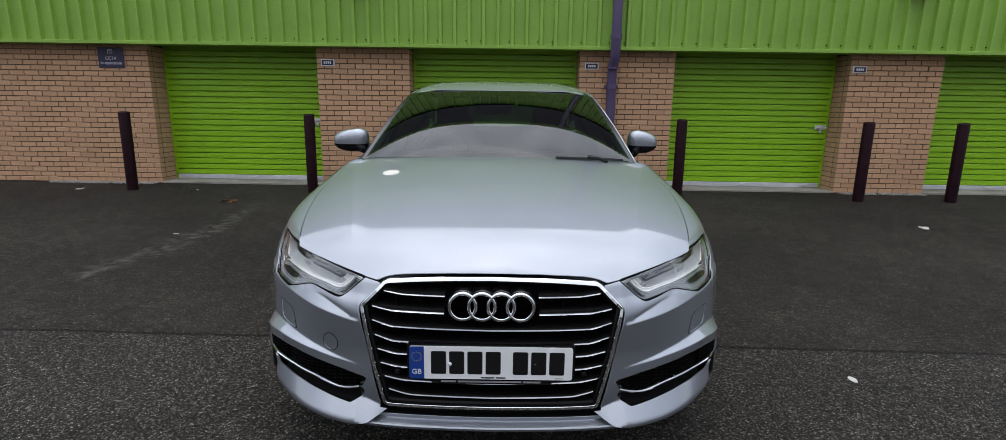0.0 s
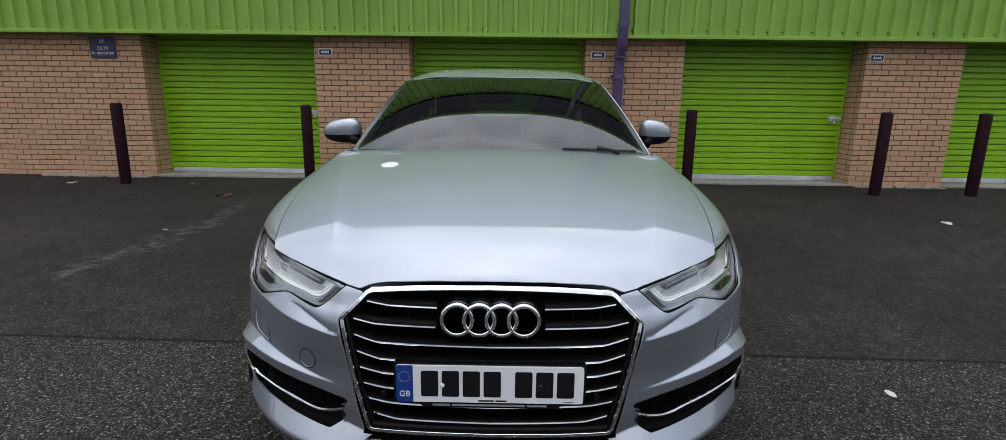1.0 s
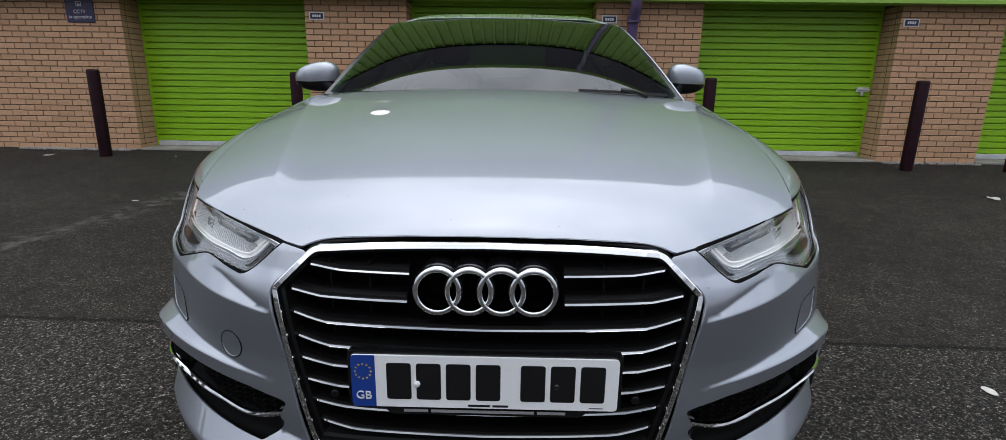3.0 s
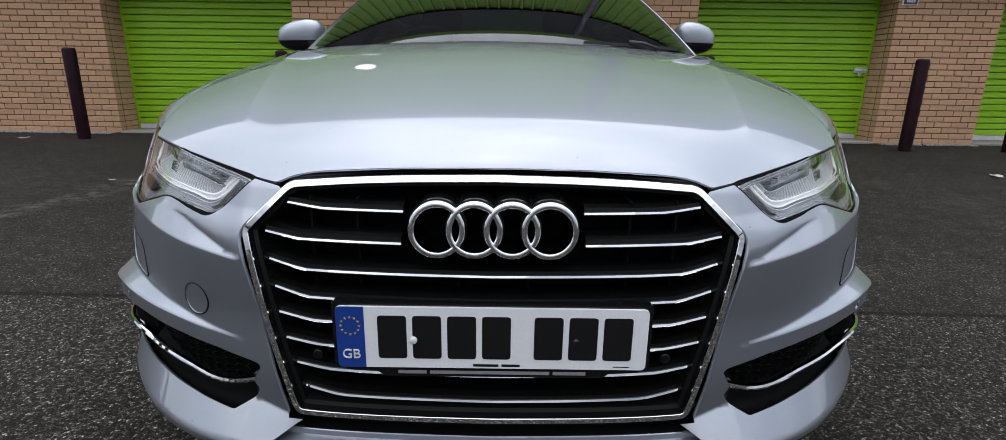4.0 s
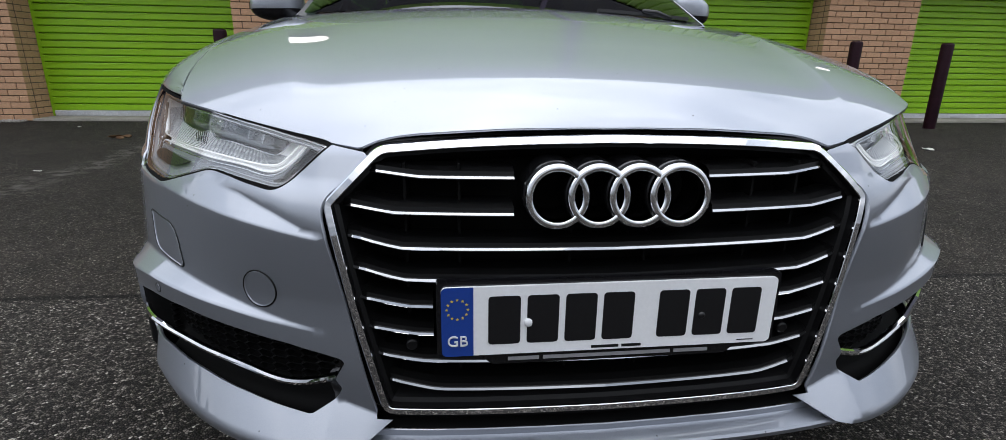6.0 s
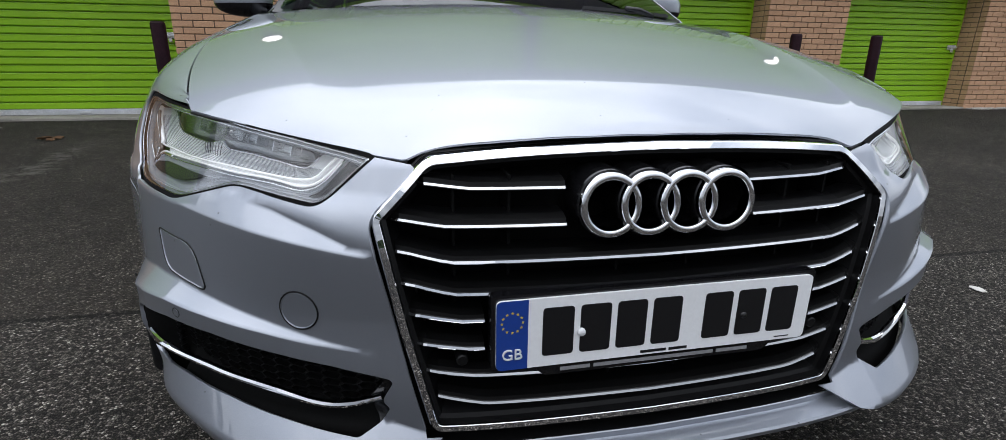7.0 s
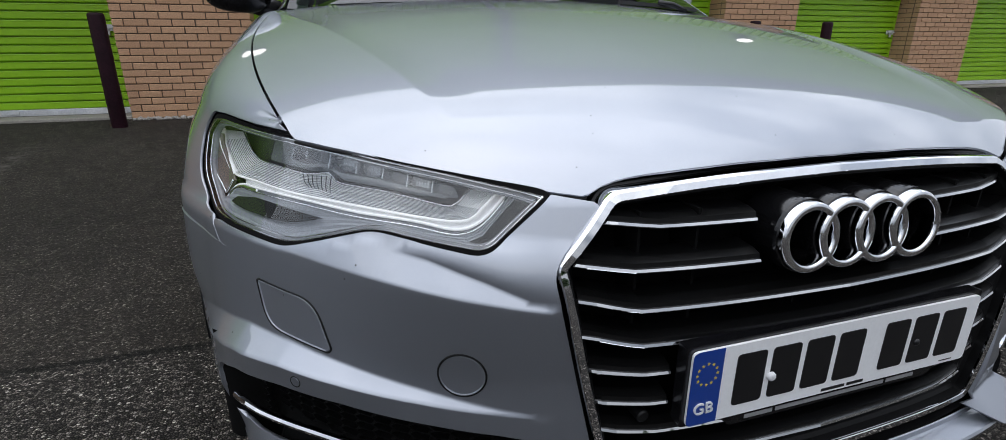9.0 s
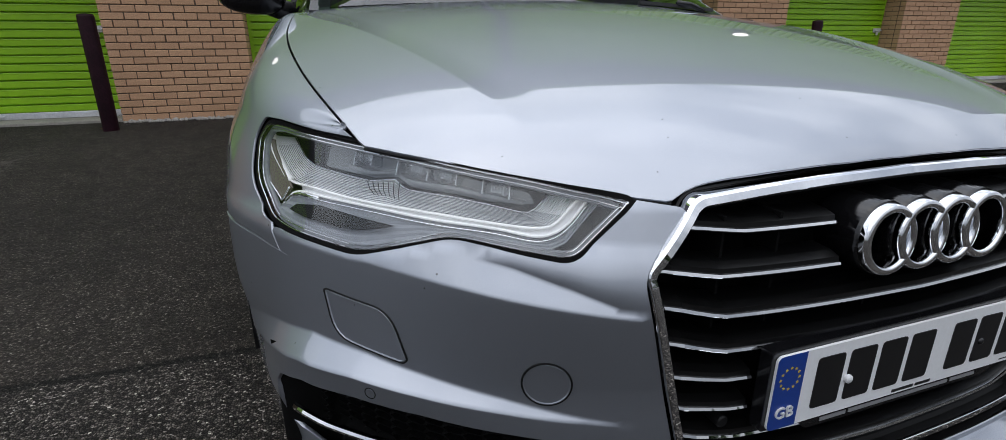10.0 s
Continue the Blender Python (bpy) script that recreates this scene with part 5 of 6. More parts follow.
PLATE_WHITE = surface("plate_white", (0.82, 0.83, 0.84), rough=0.32, grain=150, vary=0.03, stain=0.05, stain_scale=8)
PLATE_BLUE = surface("plate_blue", (0.010, 0.045, 0.26), rough=0.35, grain=150, vary=0.05)
PLATE_BLACK = surface("plate_black", (0.006, 0.006, 0.007), rough=0.35, grain=150, vary=0.2)
YELLOW = surface("plate_yellow", (0.62, 0.45, 0.04), rough=0.4, grain=150, vary=0.05)
GREY_PRINT = surface("grey_print", (0.25, 0.25, 0.26), rough=0.5, grain=150, vary=0.1)


def number_plate():
    th = new("number_plate")
    th.parent = car
    th.location = (0, 0.0, 0.4075)
    th["label"] = "white number plate with blue band and plain black bars"
    out = rounded([(-0.26, -0.0555), (0.26, -0.0555), (0.26, 0.0555), (-0.26, 0.0555)], 0.009, 4)
    bm = prism(bmesh.new(), out, lambda u, v, w: (u, w, v), 0.004)
    part("plate", bm, PLATE_WHITE, th)
    out = rounded([(-0.26, -0.0555), (-0.213, -0.0555), (-0.213, 0.0555), (-0.26, 0.0555)], [0.009, 0, 0, 0.009], 4)
    bm = prism(bmesh.new(), out, lambda u, v, w: (u, -0.0006 + w, v), 0.0006)
    band = part("blue_band", bm, PLATE_BLUE, th, "blue band")
    text_part("lettering", "GB", 0.024, WHITE, band, pose(-0.2365, -0.0012, -0.038, 90))
    for i in range(12):
        a = 2 * math.pi * i / 12
        cx, cz = -0.2365 + 0.0155 * math.cos(a), 0.021 + 0.0155 * math.sin(a)
        star = []
        for j in range(10):
            r = 0.0024 if j % 2 == 0 else 0.0011
            star.append((cx + r * math.sin(math.pi * j / 5), cz + r * math.cos(math.pi * j / 5)))
        bm = prism(bmesh.new(), star, lambda u, v, w: (u, -0.0012 + w, v), 0.0006)
        part("star", bm, YELLOW, band)
    x = -0.191
    for i in range(7):
        out = rounded([(x, -0.038), (x + 0.048, -0.038), (x + 0.048, 0.040), (x, 0.040)], 0.006, 3)
        bm = prism(bmesh.new(), out, lambda u, v, w: (u, -0.0008 + w, v), 0.0008)
        part("character_bar", bm, PLATE_BLACK, th)
        x += 0.058 if i != 3 else 0.087
    bm = bmesh.new()
    lathe(bm, [(-0.0062, 0.0), (-0.006, 0.0035), (-0.0045, 0.006), (0.0, 0.0066)], 20, "y", (-0.1315, 0, -0.0035))
    part("screw_cap", bm, WHITE, th, smooth=True)
    bm = bmesh.new()
    lathe(bm, [(-0.0040, 0.0), (-0.0038, 0.003), (-0.002, 0.0055), (0.0, 0.006)], 20, "y", (0.1405, 0, -0.004))
    part("screw_cap", bm, PLATE_BLACK, th, smooth=True)
    for x0, x1, z0, z1 in ((-0.032, 0.011, -0.0520, -0.0475), (0.016, 0.047, -0.0520, -0.0475), (0.205, 0.232, -0.0505, -0.0490)):
        bm = bmesh.new()
        box(bm, x0, x1, -0.0006, 0.0, z0, z1)
        part("small_print_bar", bm, PLATE_BLACK, th)
    # holder
    out = rounded([(-0.267, -0.058), (-0.20, -0.060), (-0.185, -0.0745), (0.190, -0.0745), (0.205, -0.060), (0.267, -0.058), (0.267, 0.062), (-0.267, 0.062)], 0.006, 3)
    bm = prism(bmesh.new(), out, lambda u, v, w: (u, 0.0045 + w, v), 0.018)
    holder = part("plate_holder", bm, BLACK_GLOSS, th, "black plastic holder")
    for x0, x1 in ((-0.160, -0.112), (-0.106, 0.098), (0.104, 0.160)):
        bm = bmesh.new()
        box(bm, x0, x1, 0.0036, 0.0046, -0.0690, -0.0632)
        part("print_bar", bm, GREY_PRINT, holder)


def normal_at(s, v):
    e = 0.003
    n = np.cross(body(s + e, v) - body(s - e, v), body(s, v + e) - body(s, v - e))
    return n / np.linalg.norm(n)


def on_body(s, v, out):
    return Vector(body(s, v) + normal_at(s, v) * out)


def smooth_line(uv, n):
    t = np.concatenate([[0], np.cumsum(np.hypot(*np.diff(np.array(uv), axis=0).T))])
    fa, fb = spline(t, [p[0] for p in uv]), spline(t, [p[1] for p in uv])
    return [(float(fa(q)), float(fb(q))) for q in np.linspace(0, t[-1], n)]


HOUSING = surface("lamp_housing", (0.035, 0.037, 0.040), rough=0.35, grain=200, vary=0.2)
LIGHT_GREY = surface("lamp_grey", (0.28, 0.29, 0.31), rough=0.25, metal=0.0, grain=300, vary=0.06)
RIBBED = surface("lamp_ribbed_silver", (0.93, 0.935, 0.94), rough=0.36, metal=0.2, grain=300, vary=0.04)
GUIDE = surface("light_guide", (0.95, 0.955, 0.96), rough=0.12, grain=300, vary=0.03, coat=0.6)
for gn in GUIDE.node_tree.nodes:
    if gn.type == "BSDF_PRINCIPLED":
        gn.inputs["Emission Color"].default_value = (1.0, 0.99, 0.95, 1)
        gn.inputs["Emission Strength"].default_value = 0.09
REFLECTOR = surface("lamp_side_reflector", (0.15, 0.125, 0.11), rough=0.2, grain=200, vary=0.15)
SMOKE = surface("lamp_smoke", (0.25, 0.265, 0.29), rough=0.25, grain=200, vary=0.15)


def lamp_at(s, v):
    return body(s, v, True)


def lamp_normal(s, v):
    e = 0.003
    n = np.cross(lamp_at(s + e, v) - lamp_at(s - e, v), lamp_at(s, v + e) - lamp_at(s, v - e))
    return n / np.linalg.norm(n)


def on_lamp(s, v, out):
    return Vector(lamp_at(s, v) + lamp_normal(s, v) * out)


def lamp_line(name, mat, uv, r, out, parent, sgn, label="", smooth=True, flat=None):
    bm = bmesh.new()
    pts = [on_lamp(sgn * a, b, out) for a, b in uv]
    sweep(bm, pts, circle(r, 8, flat), up=Vector((0, -1, 0.2)))
    return part(name, bm, mat, parent, label, smooth)


def resample(uv, n):
    t = np.concatenate([[0], np.cumsum(np.hypot(*np.diff(np.array(uv), axis=0).T))])
    q = np.linspace(0, t[-1], n)
    return list(zip(np.interp(q, t, [p[0] for p in uv]), np.interp(q, t, [p[1] for p in uv])))


def headlamp(sgn):
    th = new("headlamp")
    th.parent = car
    th["label"] = "clear headlamp with lit white daytime light guides"
    out = rounded(LAMP_UV, LAMP_R, 5)
    flip = (lambda p: p) if sgn > 0 else mirror_uv
    c = np.mean(np.array(out), 0)

    def inset(poly, d):
        pts = np.array(dense(poly, 0.01))
        t = np.roll(pts, -1, 0) - np.roll(pts, 1, 0)
        t /= np.maximum(np.linalg.norm(t, axis=1, keepdims=True), 1e-9)
        return [tuple(p) for p in pts + np.stack([-t[:, 1], t[:, 0]], -1) * d]
    lens = panel("lens", LENS, lamp_at, flip(inset(out, 0.0040)), [], 0.012, 0.0, th, shift=-0.001)
    lens.visible_shadow = False
    inner = inset(out, 0.0048)
    # the seal's upper edge runs in under the bonnet
    q, top = zip(*sorted([(1.085, 0.7180), (0.97, 0.7092), (0.85, 0.7015), (0.77, 0.6968), (0.69, 0.6898), (0.58, 0.6778), (0.46, 0.663)]))
    rim = [(a, min(b, float(np.interp(a, q, top)))) if 0.46 < a < 1.085 else (a, b) for a, b in inset(out, -0.003)]
    panel("seal", RADIATOR, lamp_at, flip(rim), [flip(inner)], 0.012, 0.01, th, shift=-0.003)
    inner2 = inset(out, 0.0125)
    panel("trim_edge", SMOKE, lamp_at, flip(inset(out, 0.0052)), [flip(inner2)], 0.012, 0.008, th, shift=-0.010)
    panel("housing", HOUSING, lamp_at, flip(inset(out, -0.004)), [], 0.02, 0.0, th, shift=-0.062)
    # grey inner tray round the lower edge
    g1 = smooth_line([(1.135, 0.697), (1.117, 0.679), (1.076, 0.652), (1.045, 0.637), (1.007, 0.635), (0.891, 0.633), (0.759, 0.632), (0.652, 0.628), (0.601, 0.625), (0.560, 0.6245), (0.544, 0.628), (0.529, 0.640), (0.504, 0.661)], 60)
    g2 = smooth_line([(1.041, 0.600), (1.031, 0.613), (1.012, 0.623), (0.966, 0.627), (0.818, 0.627), (0.702, 0.6235), (0.601, 0.6185), (0.554, 0.616), (0.538, 0.621), (0.519, 0.634), (0.495, 0.659)], 60)
    up = [(1.098, 0.700), (1.054, 0.673), (1.02, 0.665), (0.947, 0.662), (0.872, 0.660), (0.821, 0.667), (0.796, 0.657), (0.708, 0.655), (0.645, 0.650), (0.585, 0.643), (0.573, 0.648), (0.555, 0.664)]
    low = [(1.066, 0.592), (1.007, 0.580), (0.937, 0.577), (0.883, 0.571), (0.842, 0.574), (0.798, 0.585), (0.735, 0.601), (0.677, 0.606), (0.598, 0.603), (0.544, 0.601), (0.526, 0.608), (0.482, 0.653)]
    # ribbed reflector: steps between the upper edge and the first guide
    bm = bmesh.new()
    a, b = resample(up, 60), resample(g1, 60)
    rows = []
    for i in range(25):
        k = i / 24
        depth = -0.044 + 0.018 * k - (0.0034 if i % 2 else 0.0)
        rows.append([on_lamp(sgn * (p[0] + (q[0] - p[0]) * k), p[1] + (q[1] - p[1]) * k, depth) for p, q in zip(a, b)])
    loft(bm, rows)
    part("ribbed_reflector", bm, RIBBED, th, "fine-ribbed silver reflector")
    bm = bmesh.new()
    for i in range(1, 14):
        k = i / 14
        sweep(bm, [on_lamp(sgn * (p[0] + (q[0] - p[0]) * k), p[1] + (q[1] - p[1]) * k, -0.0435 + 0.018 * k) for p, q in zip(a[2:-2:2], b[2:-2:2])], circle(0.0004, 4), up=Vector((0, -1, 0.2)))
    tagged(part("reflector_grooves", bm, SMOKE, th, "fine dark grooves"), kind="stuff")
    bm = bmesh.new()
    a, b = resample([p for p in g1 if p[0] < 1.03], 60), resample([p for p in g2 if p[0] < 1.02], 60)
    loft(bm, [[on_lamp(sgn * (p[0] + (q[0] - p[0]) * k), p[1] + (q[1] - p[1]) * k, d) for p, q in zip(a, b)] for k, d in ((0, -0.026), (0.3, -0.030), (0.7, -0.030), (1, -0.024))])
    part("guide_channel", bm, RIBBED, th, smooth=True)
    bm = bmesh.new()
    a, b = resample(g2, 60), resample(low, 60)
    rows = []
    for i in range(9):
        k = i / 8
        rows.append([on_lamp(sgn * (p[0] + (q[0] - p[0]) * k), p[1] + (q[1] - p[1]) * k, -0.024 + 0.012 * k - (0.0025 if i % 2 else 0)) for p, q in zip(a, b)])
    loft(bm, rows)
    part("lower_tray", bm, SMOKE, th)
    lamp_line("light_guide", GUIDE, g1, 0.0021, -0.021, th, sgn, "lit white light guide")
    lamp_line("light_guide", GUIDE, g2, 0.0020, -0.020, th, sgn, "lit white light guide")
    lamp_line("chrome_edge", CHROME, resample(up, 50), 0.0012, -0.043, th, sgn)
    lamp_line("chrome_edge", CHROME, resample([(p[0], p[1] - 0.006) for p in g2[8:]], 50), 0.0011, -0.019, th, sgn)
    dark = [(1.004, 0.598), (0.988, 0.608), (0.935, 0.6145), (0.886, 0.6135), (0.841, 0.6115), (0.777, 0.6095), (0.807, 0.602), (0.844, 0.595), (0.875, 0.593), (0.911, 0.594), (0.955, 0.594)]
    panel("dark_window", BLACK, lamp_at, flip(dark[::-1]), [], 0.012, 0.004, th, shift=-0.0115)
    side = [(1.130, 0.690), (1.126, 0.661), (1.091, 0.625), (1.042, 0.605), (1.029, 0.627), (1.071, 0.651), (1.106, 0.676), (1.118, 0.690)]
    panel("side_reflector", REFLECTOR, lamp_at, flip(side), [], 0.012, 0.004, th, "smoked brown side reflector", shift=-0.018)
    lamp_line("chrome_edge", CHROME, resample(side[1:5], 30), 0.0016, -0.016, th, sgn)
    lamp_line("chrome_lobe", CHROME, resample([(1.036, 0.603), (1.024, 0.6165), (0.996, 0.6225), (0.950, 0.6225)], 24), 0.0042, -0.021, th, sgn, flat=0.002)
    # the upper chamber: clear partitions, fluted bowls and small lens blocks
    def seat(q, v, depth):
        return Matrix.Translation(on_lamp(sgn * q, v, depth)) @ Vector(lamp_normal(sgn * q, v)).to_track_quat("-Y", "Z").to_matrix().to_4x4()
    for q, v, hgt in ((0.905, 0.690, 0.017), (0.868, 0.692, 0.016), (0.812, 0.688, 0.019), (0.752, 0.684, 0.018), (0.700, 0.681, 0.016), (0.655, 0.673, 0.015), (0.612, 0.666, 0.012)):
        bm = bmesh.new()
        box(bm, -0.0009, 0.0009, -0.012, 0.012, -hgt, hgt * 0.8, 0.0003)
        bmesh.ops.transform(bm, matrix=seat(q, v, -0.044), verts=bm.verts[:])
        part("partition", bm, SATIN, th)
    for q, v, r in ((0.887, 0.690, 0.013), (0.782, 0.684, 0.0155), (0.726, 0.680, 0.014), (0.634, 0.668, 0.013)):
        m = seat(q, v, -0.050)
        bm = bmesh.new()
        rows = []
        for d, k in ((0.006, 0.05), (0.004, 0.45), (-0.001, 0.8), (-0.008, 1.0)):
            rows.append([((r * k * (1.0 if j % 2 else 0.90)) * 1.35 * math.cos(2 * math.pi * j / 32), d, (r * k * (1.0 if j % 2 else 0.90)) * math.sin(2 * math.pi * j / 32)) for j in range(32)])
        loft(bm, rows, True)
        bmesh.ops.transform(bm, matrix=m, verts=bm.verts[:])
        bowl = part("lamp_bowl", bm, CHROME, th, "fluted chrome bowl")
        bm = bmesh.new()
        for j in range(5):
            box(bm, -0.010 + j * 0.004, -0.0072 + j * 0.004, -0.006, 0.002, -0.005 - 0.0006 * j, 0.004, 0.0006)
        bmesh.ops.transform(bm, matrix=m, verts=bm.verts[:])
        part("lens_block", bm, SATIN, bowl)
    ledge = resample([(0.925, 0.676), (0.872, 0.672), (0.822, 0.678), (0.796, 0.669), (0.708, 0.667), (0.645, 0.661), (0.590, 0.655)], 40)
    bm = bmesh.new()
    loft(bm, [[on_lamp(sgn * p, v + dz, d) for p, v in ledge] for d, dz in ((-0.056, 0.004), (-0.040, 0.0), (-0.040, -0.004))])
    part("ledge", bm, LIGHT_GREY, th)
    # fan of dark slits under the step of the reflector
    for j in range(7):
        k = j / 6
        pts = [(0.868 - 0.066 * k, 0.6585 + 0.004 * k), (0.860 - 0.060 * k, 0.650), (0.846 - 0.050 * k, 0.6435 - 0.001 * k)]
        lamp_line("slit", BLACK, resample(pts, 8), 0.0006, -0.0335, th, sgn)
    lamp_line("end_guide", GUIDE, g1[:11], 0.0058, -0.022, th, sgn, "broad lit white light guide", flat=0.003)
    for d, depth in ((0.0055, -0.0030), (0.0100, -0.0080)):
        bm = bmesh.new()
        sweep(bm, [on_lamp(sgn * p, v, depth) for p, v in inset(out, d)], circle(0.0008, 6), closed=True, up=Vector((0, -1, 0.2)))
        part("chrome_edge", bm, CHROME, th)
    cover = [(1.005, 0.693), (0.998, 0.699), (0.83, 0.691), (0.70, 0.680), (0.585, 0.667), (0.575, 0.655), (0.645, 0.655), (0.708, 0.660), (0.80, 0.662), (0.825, 0.672), (0.875, 0.666), (1.005, 0.668)]
    g = panel("chamber_cover", LENS, lamp_at, flip(rounded(cover, 0.006)[::-1]), [], 0.02, 0.0, th, shift=-0.030)
    g.visible_shadow = False
    panel("chamber_back", SMOKE, lamp_at, flip([(a, b) for a, b in rounded(cover, 0.004)][::-1]), [], 0.02, 0.0, th, shift=-0.056)


def groove(poly, sgn, name, r=0.0016, closed=True):
    """A cover panel in the bumper: a fine sunk joint with a bright lower edge."""
    pts = dense(poly, 0.006)
    bm = bmesh.new()
    sweep(bm, [on_body(sgn * a, b, 0.0002) for a, b in pts], circle(r, 6), closed=True, up=Vector((0, -1, 0.3)))
    part(name, bm, BLACK, car)
    c = np.mean(np.array(pts), 0)
    bm = bmesh.new()
    sweep(bm, [on_body(sgn * (a + (c[0] - a) * 0.045), b + (c[1] - b) * 0.045, 0.0002) for a, b in pts], circle(0.0011, 6), closed=True, up=Vector((0, -1, 0.3)))
    part(name + "_edge", bm, PAINT, car)


def off_plan(s, v, d):
    """A place d outside the plain outline of the car."""
    s, v = np.asarray(s, float), np.asarray(v, float)
    a, e = np.abs(s), 1e-3
    tx, ty = plan_x(a + e) - plan_x(a - e), plan_y(a + e) - plan_y(a - e)
    ln = np.hypot(tx, ty)
    return np.stack([np.where(s < 0, -1.0, 1.0) * (plan_x(a) + ty / ln * d), plan_y(a) - tx / ln * d, v + 0 * s], -1)


def recess_at(s, v):
    return off_plan(s, v, -0.045 + np.maximum(0.068 * step(0.89, 0.985, np.abs(s)), 0.05 * np.clip((0.262 - v) / 0.02, 0, 1) * (1 - step(0.86, 0.93, np.abs(s)))))


def bar_at(s, v):
    return off_plan(s, v, -0.006 + 0.5 * blade_d(np.abs(s)) + 0.014 * step(0.72, 0.90, np.abs(s)))


BAR = [(0.946, 0.299), (0.90, 0.303), (0.80, 0.303), (0.70, 0.298), (0.59, 0.290), (0.520, 0.279), (0.492, 0.281), (0.430, 0.298)]


def bumper_details():
    for sgn in (-1, 1):
        washer = rounded([(0.876, 0.508), (0.870, 0.510), (0.757, 0.504), (0.730, 0.441), (0.736, 0.435), (0.855, 0.445)], [0.006, 0.006, 0.03, 0.008, 0.008, 0.04], 5)
        groove(washer, sgn, "washer_cover_joint")
        if sgn < 0:
            hook = [(0.546 + 0.0305 * math.cos(t), 0.437 + 0.0295 * math.sin(t)) for t in np.linspace(0, 2 * math.pi, 40)[:-1]]
            groove(hook, sgn, "towing_cover_joint")
        p, nv = on_body(sgn * 0.770, 0.3985, 0.0), Vector(normal_at(sgn * 0.770, 0.3985))
        m = Matrix.Translation(p) @ nv.to_track_quat("-Y", "Z").to_matrix().to_4x4()
        bm = bmesh.new()
        lathe(bm, [(-0.0004, 0.0), (-0.0008, 0.0065), (0.0006, 0.0068)], 24, "y")
        bmesh.ops.transform(bm, matrix=m, verts=bm.verts[:])
        part("parking_sensor", bm, PAINT, car)
        bm = bmesh.new()
        lathe(bm, [(-0.0003, 0.0072), (-0.0006, 0.0085), (0.002, 0.009)], 24, "y")
        bmesh.ops.transform(bm, matrix=m, verts=bm.verts[:])
        part("sensor_ring", bm, BLACK, car)
        # side intake: black liner, honeycomb, chrome bar, inner vane
        th = new("side_intake")
        th.parent = car
        th["label"] = "black honeycomb intake with chrome bar"
        hole = rounded(INTAKE, 0.006)
        flip = (lambda q: q) if sgn > 0 else mirror_uv
        big = [(0.40, 0.362), (0.40, 0.225), (0.60, 0.20), (0.990, 0.20), (0.990, 0.40), (0.60, 0.40)]
        panel("liner", RADIATOR, recess_at, flip(big[::-1]), [], 0.02, 0.0, th)
        bm = bmesh.new()
        hw, hh = 0.021, 0.0064
        for i in range(0, 24):
            for j in range(0, 12):
                a, b = 0.43 + i * hw * 1.5, 0.252 + (2 * j + i % 2) * hh
                if a > 0.945 or not inside(hole, np.array([[a, b]]))[0]:
                    continue
                hexa = [(a + hw * math.cos(k * math.pi / 3), b + hh * 1.155 * math.sin(k * math.pi / 3)) for k in range(6)]
                rows = [[Vector(off_plan(sgn * (a + (u - a) * q), b + (v - b) * q, -0.034 + 0.05 * step(0.90, 0.985, a) - e)) for u, v in hexa] for q, e in ((1.0, 0.004), (0.97, 0.0), (0.90, 0.0), (0.84, 0.012))]
                loft(bm, rows, True)
        tagged(part("honeycomb", bm, BLACK, th), kind="stuff")
        bar = smooth_line(BAR, 40)
        bm = bmesh.new()
        pts = [Vector(bar_at(sgn * a, b)) for a, b in bar]
        sweep(bm, pts, [(0.0055, -0.006), (0.0055, 0.000), (0.002, 0.0035), (-0.0025, 0.0035), (-0.0055, 0.001), (-0.0055, -0.006)], up=Vector((0, -1, 0.45)))
        part("chrome_bar", bm, CHROME, th, "chrome bar")
        vane = [(0.404, 0.350), (0.404, 0.30), (0.432, 0.262), (0.452, 0.29), (0.430, 0.318), (0.425, 0.345)]
        panel("inner_vane", BLACK_GLOSS, body, flip(vane[::-1]), [], 0.01, 0.02, th, shift=-0.024)


